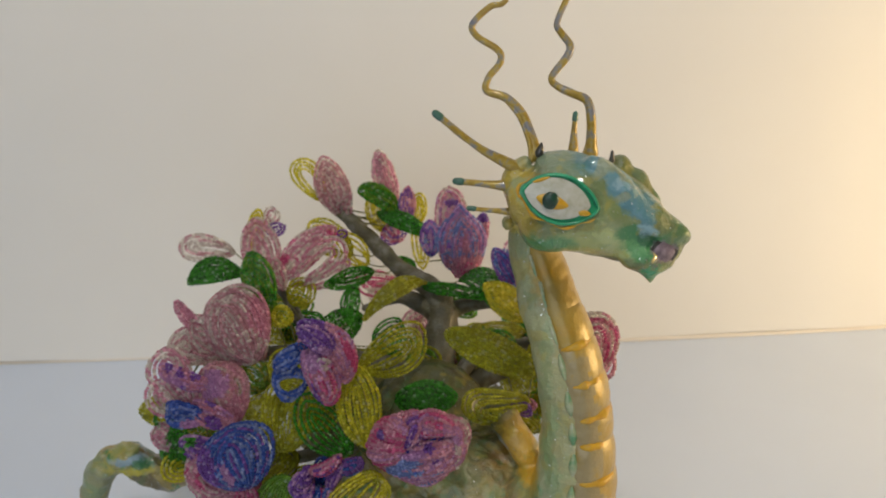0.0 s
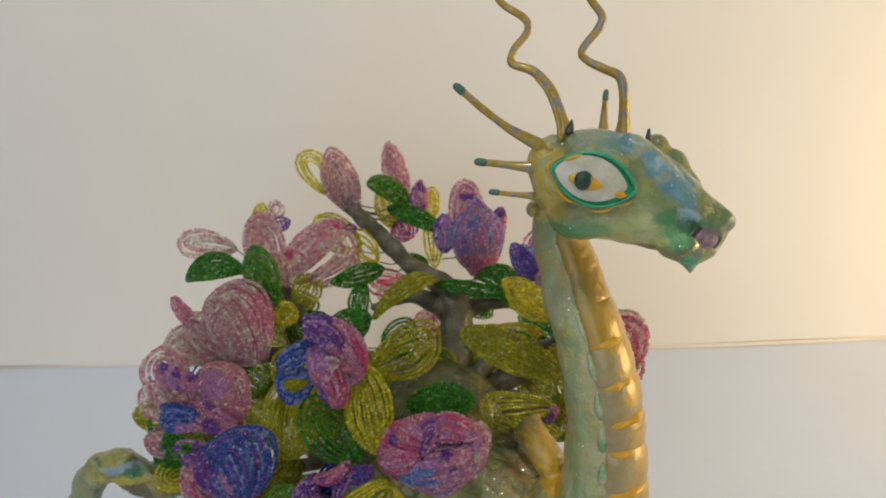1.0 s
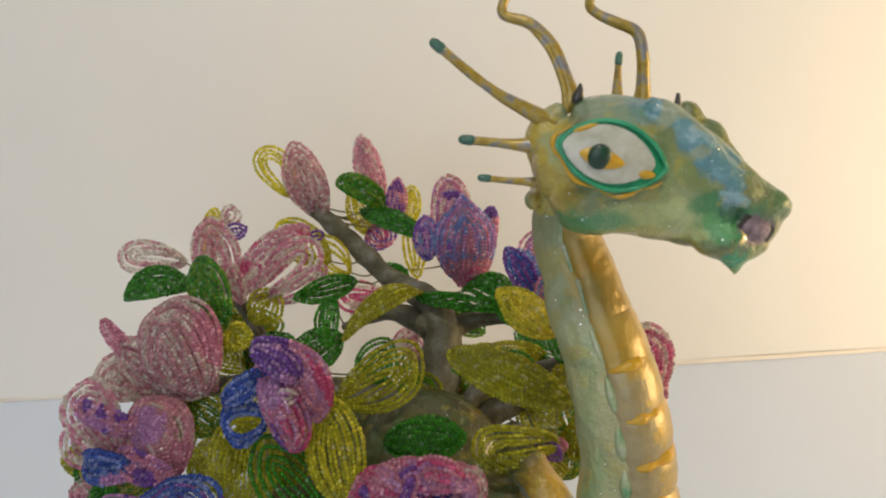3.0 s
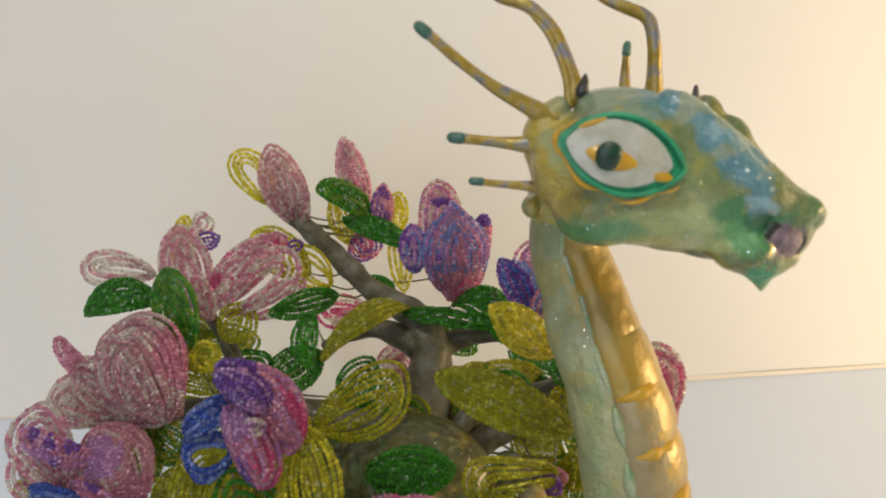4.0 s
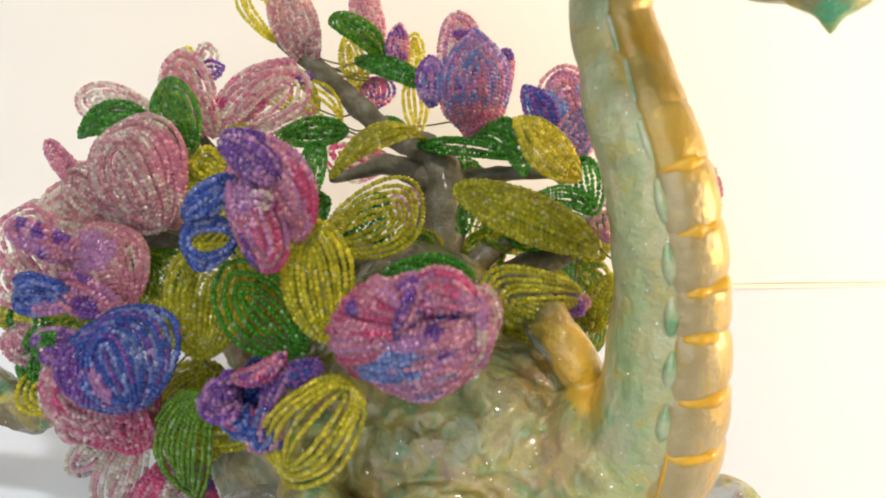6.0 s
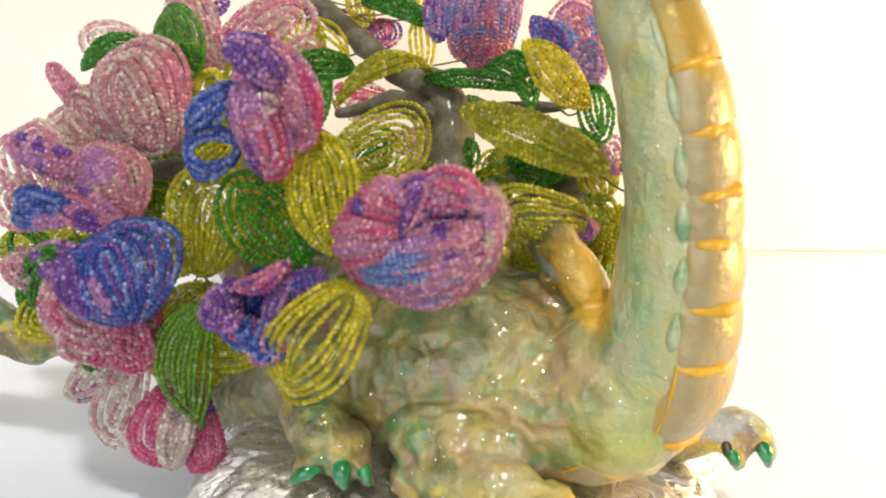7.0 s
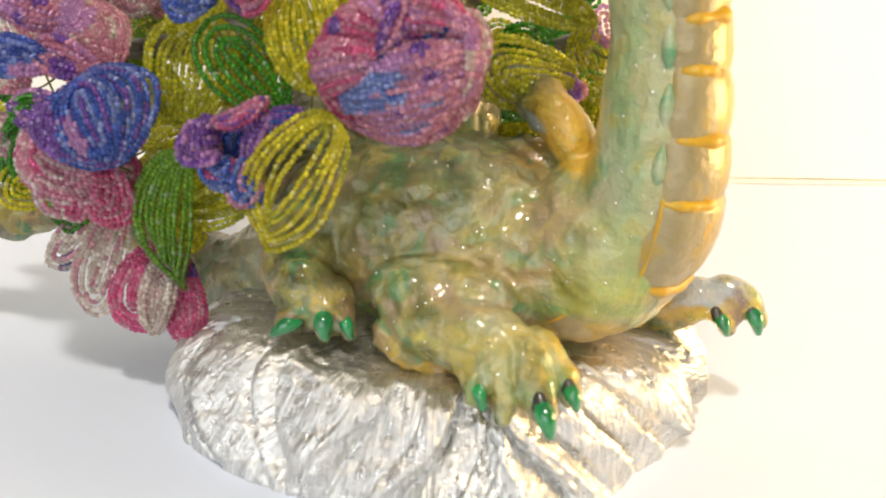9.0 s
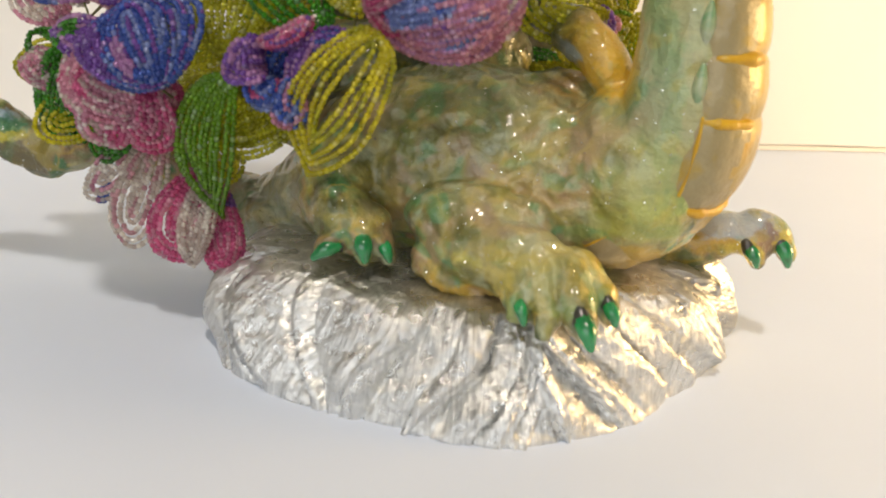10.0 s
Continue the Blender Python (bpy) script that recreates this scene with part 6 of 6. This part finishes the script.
petal(bloom, (-0.0510, 0.3080, 0.1450), (-0.0440, 0.3080, 0.1440), 0.0050, ['lilac', 'champagne'], bulge=0.002)
petal(bloom, (-0.0720, 0.3200, 0.1350), (-0.0570, 0.3180, 0.1470), 0.0085, ['blue', 'skyblue', 'blue'], bulge=0.004, cup=-0.003, shape='oval')
petal(bloom, (-0.0570, 0.3180, 0.1300), (-0.0730, 0.3200, 0.1290), 0.0165, ['blue', 'blue', 'skyblue'], hollow=0.36, bulge=0.004, shape='oval', bow=-0.10, gap=0.85)
bloom = flower('round mauve beaded blossom like a dome with a pink edge', (-0.0895, 0.3520, 0.1198))
petal(bloom, (-0.0895, 0.3520, 0.1198), (-0.1073, 0.3720, 0.1514), 0.0385, ['mauve', 'champagne', 'mauve', 'champagne', 'mauve', 'mauve'], bulge=0.011, cup=-0.013, shape='oval', turn=10, wave=0.0016, patches=(('pink', 0.40, 0.80, 0.32, 0.30),))
petal(bloom, (-0.0877, 0.3580, 0.1186), (-0.0924, 0.3750, 0.1450), 0.0197, ['pink', 'mauve', 'mauve'], bulge=0.007, cup=-0.005, turn=30, shape='oval')
petal(bloom, (-0.1042, 0.3660, 0.1162), (-0.1393, 0.3720, 0.1180), 0.0222, ['champagne', 'mauve', 'champagne'], bulge=0.005, shape='tear')
petal(bloom, (-0.1173, 0.3680, 0.1258), (-0.1335, 0.3740, 0.1437), 0.0067, ['pink', 'pink'], bulge=0.002)
petal(bloom, (-0.1055, 0.3600, 0.1205), (-0.1260, 0.3720, 0.1348), 0.0177, ['champagne', 'mauve'], bulge=0.004)
bloom = flower('pink, purple and blue beaded blossom over the tail', (-0.1189, 0.3400, 0.1019))
petal(bloom, (-0.1189, 0.3400, 0.1019), (-0.1382, 0.3550, 0.1247), 0.0216, ['champagne', 'pink', 'champagne', 'pink'], bulge=0.006, cup=0.003, shape='oval', gap=1.35)
petal(bloom, (-0.1050, 0.3330, 0.1175), (-0.1320, 0.3380, 0.1252), 0.0105, ['pink', 'lilac', 'pink'], bulge=0.006, cup=-0.003, turn=20, patches=(('purple', 0.30, 0.8, 0.10, 0.35), ('purple', 0.55, 0.7, 0.09, 0.35), ('purple', 0.82, 0.5, 0.08, 0.40), ('purple', 0.45, -0.5, 0.07, 0.30), ('lilac', 0.6, 0.0, 0.2, 0.3)))
petal(bloom, (-0.0943, 0.3250, 0.1014), (-0.1119, 0.3450, 0.1216), 0.0279, ['mauve', 'mauve', 'pink', 'mauve', 'champagne'], bulge=0.009, cup=-0.008, shape='oval', turn=-8, wave=0.0016, patches=(('pink', 0.1, 0.4, 0.2, 0.6), ('lilac', 0.6, 0.0, 0.25, 0.5)))
petal(bloom, (-0.1063, 0.3220, 0.1070), (-0.1285, 0.3280, 0.1071), 0.0126, ['blue', 'blue', 'skyblue'], bulge=0.005, shape='oval', patches=(('lilac', 0.2, -0.6, 0.3, 0.4),))
petal(bloom, (-0.0926, 0.3200, 0.1054), (-0.1152, 0.3280, 0.1106), 0.0115, ['pink', 'pink', 'lilac'], bulge=0.005, stray='purple')
petal(bloom, (-0.1276, 0.3450, 0.0951), (-0.1436, 0.3500, 0.1071), 0.0172, ['pink', 'champagne'], shape='oval', bulge=0.003)
bloom = flower('upper pink beaded blossom with spreading loop petals', (-0.1219, 0.4500, 0.1401))
petal(bloom, (-0.1219, 0.4500, 0.1401), (-0.1555, 0.4500, 0.1431), 0.0189, ['champagne', 'champagne', 'mauve'], hollow=0.15, shape='tear', bulge=0.003, gap=1.25)
petal(bloom, (-0.0937, 0.4180, 0.1361), (-0.1029, 0.4320, 0.1690), 0.0219, ['champagne', 'pink', 'mauve'], bulge=0.005, cup=-0.004, gap=1.2)
petal(bloom, (-0.0869, 0.4100, 0.1394), (-0.0554, 0.4220, 0.1664), 0.0191, ['champagne', 'pink', 'pink'], bulge=0.005, cup=-0.003, turn=15, gap=1.2, stray='hotpink', share=0.15)
petal(bloom, (-0.0777, 0.4000, 0.1410), (-0.0490, 0.4080, 0.1636), 0.0206, ['champagne', 'pink', 'champagne', 'pink'], bulge=0.004, hollow=0.25, gap=1.3, shape='tear')
petal(bloom, (-0.0800, 0.3900, 0.1430), (-0.0860, 0.3960, 0.1586), 0.0088, ['pink', 'champagne'], bulge=0.002)
petal(bloom, (-0.0721, 0.4080, 0.1368), (-0.0466, 0.4120, 0.1505), 0.0125, ['pink', 'champagne'], gap=1.2)
petal(bloom, (-0.0991, 0.4450, 0.1616), (-0.0944, 0.4470, 0.1695), 0.0095, ['mauve', 'champagne'], shape='oval')
petal(bloom, (-0.0975, 0.4360, 0.1597), (-0.0871, 0.4360, 0.1616), 0.0073, ['purple'], shape='oval')
petal(bloom, (-0.0560, 0.4300, 0.1586), (-0.0501, 0.4320, 0.1601), 0.0048, ['purple'], shape='oval')
bloom = flower('striped pink beaded blossom behind the trunk', (-0.0165, 0.4400, 0.1233))
petal(bloom, (-0.0165, 0.4400, 0.1233), (-0.0454, 0.4300, 0.1304), 0.0171, ['hotpink', 'champagne', 'hotpink'], gap=1.15, shape='tear')
petal(bloom, (-0.0178, 0.4400, 0.1220), (-0.0379, 0.4300, 0.1198), 0.0123, ['pink', 'champagne'], shape='tear')
bloom = flower('mauve beaded bud at the tip of the sawn branch', (-0.0532, 0.4570, 0.1617))
petal(bloom, (-0.0532, 0.4570, 0.1617), (-0.0654, 0.4550, 0.1981), 0.0191, ['mauve', 'champagne', 'mauve'], bulge=0.005, cup=-0.004, turn=-10)
petal(bloom, (-0.0534, 0.4550, 0.1608), (-0.0501, 0.4520, 0.1770), 0.0089, ['champagne', 'mauve'], bulge=0.002)
bloom = flower('slender pink beaded bud at the top', (-0.0238, 0.4670, 0.1659))
petal(bloom, (-0.0238, 0.4670, 0.1659), (-0.0338, 0.4680, 0.1996), 0.0131, ['champagne', 'pink', 'pink'], bulge=0.004, cup=-0.003)
petal(bloom, (-0.0277, 0.4600, 0.1555), (-0.0223, 0.4550, 0.1451), 0.0157, ['hotpink', 'pink', 'purple'], bulge=0.003, shape='oval')
bloom = flower('small pink and purple beaded bud', (-0.0157, 0.4560, 0.1602))
petal(bloom, (-0.0157, 0.4560, 0.1602), (-0.0153, 0.4570, 0.1799), 0.0094, ['pink', 'purple'], bulge=0.003)
bloom = flower('tulip-shaped beaded blossom in blue, lilac and pink', (0.0092, 0.4320, 0.1434))
petal(bloom, (0.0085, 0.4320, 0.1440), (0.0090, 0.4320, 0.1880), 0.0190, ['pink', 'champagne', 'pink', 'lilac'], bulge=0.004, cup=-0.004, shape='oval', bow=0.05, patches=(('purple', 0.8, 0.0, 0.04, 0.5),))
petal(bloom, (0.0160, 0.4120, 0.1440), (0.0150, 0.4150, 0.1830), 0.0270, ['skyblue', 'lilac', 'skyblue', 'lilac', 'pink', 'skyblue', 'pink'], bulge=0.009, cup=-0.008, shape='shield', wave=0.0010, patches=(('pink', 0.15, 0.2, 0.15, 0.8), ('pink', 0.45, 0.15, 0.25, 0.12), ('purple', 0.45, -0.5, 0.05, 0.1)))
petal(bloom, (-0.0010, 0.4160, 0.1520), (-0.0020, 0.4240, 0.1710), 0.0120, ['skyblue', 'purple', 'lilac'], bulge=0.004, stray='purple', share=0.2)
petal(bloom, (0.0210, 0.4180, 0.1440), (0.0290, 0.4240, 0.1750), 0.0095, ['pink', 'hotpink', 'pink'], bulge=0.004, cup=-0.003, shape='oval', patches=(('purple', 0.95, 0.0, 0.12, 1.0),))
petal(bloom, (0.0140, 0.4120, 0.1410), (0.0230, 0.4140, 0.1640), 0.0170, ['pink', 'hotpink', 'pink'], bulge=0.005, cup=-0.005, shape='oval')
bloom = flower('lilac beaded blossom half hidden by the neck', (0.0513, 0.3900, 0.1388))
petal(bloom, (0.0513, 0.3900, 0.1388), (0.0482, 0.4000, 0.1709), 0.0222, ['pink', 'mauve', 'pink', 'lilac'], bulge=0.006, cup=-0.005, shape='oval', stray='skyblue', share=0.15)
petal(bloom, (0.0452, 0.3880, 0.1446), (0.0331, 0.3960, 0.1649), 0.0105, ['purple', 'purple', 'blue'], bulge=0.004)
petal(bloom, (0.0475, 0.3860, 0.1387), (0.0540, 0.3900, 0.1571), 0.0146, ['skyblue', 'pink'], bulge=0.004)
bloom = flower('pink beaded blossom showing past the gold belly plates', (0.0738, 0.3350, 0.1198))
petal(bloom, (0.0738, 0.3350, 0.1198), (0.0809, 0.3420, 0.1530), 0.0249, ['champagne', 'pink', 'hotpink', 'pink'], bulge=0.005, cup=-0.005, shape='oval')
petal(bloom, (0.0768, 0.3450, 0.1217), (0.0910, 0.3500, 0.1253), 0.0217, ['mauve', 'pink'], shape='oval')
bloom = flower('small coiled pink beaded bud near the tail', (-0.1327, 0.3430, 0.0739))
petal(bloom, (-0.1327, 0.3430, 0.0739), (-0.1431, 0.3480, 0.0842), 0.0129, ['pink', 'champagne'], bulge=0.005, cup=-0.005, shape='oval')
bloom = flower('few pink beads in the hollow beside the neck', (0.0449, 0.3400, 0.1001))
petal(bloom, (0.0449, 0.3400, 0.1001), (0.0523, 0.3400, 0.1038), 0.0062, ['pink'], shape='oval')
petal(bloom, (0.0397, 0.3330, 0.1093), (0.0493, 0.3330, 0.1025), 0.0063, ['purple'], shape='oval')
petal(bloom, (0.0654, 0.3720, 0.1127), (0.0612, 0.3720, 0.1266), 0.0087, ['mauve', 'lilac'])
bloom = flower('small pink beaded petal under the trunk', (-0.0016, 0.4200, 0.1170))
petal(bloom, (-0.0016, 0.4200, 0.1170), (-0.0168, 0.4200, 0.1075), 0.0106, ['pink', 'champagne'], shape='tear')
petal(bloom, (0.0166, 0.4000, 0.0904), (0.0035, 0.4000, 0.1015), 0.0120, ['mauve', 'pink'], shape='tear')
petal(bloom, (-0.0041, 0.4200, 0.0977), (-0.0071, 0.4200, 0.1117), 0.0101, ['pink', 'mauve'])
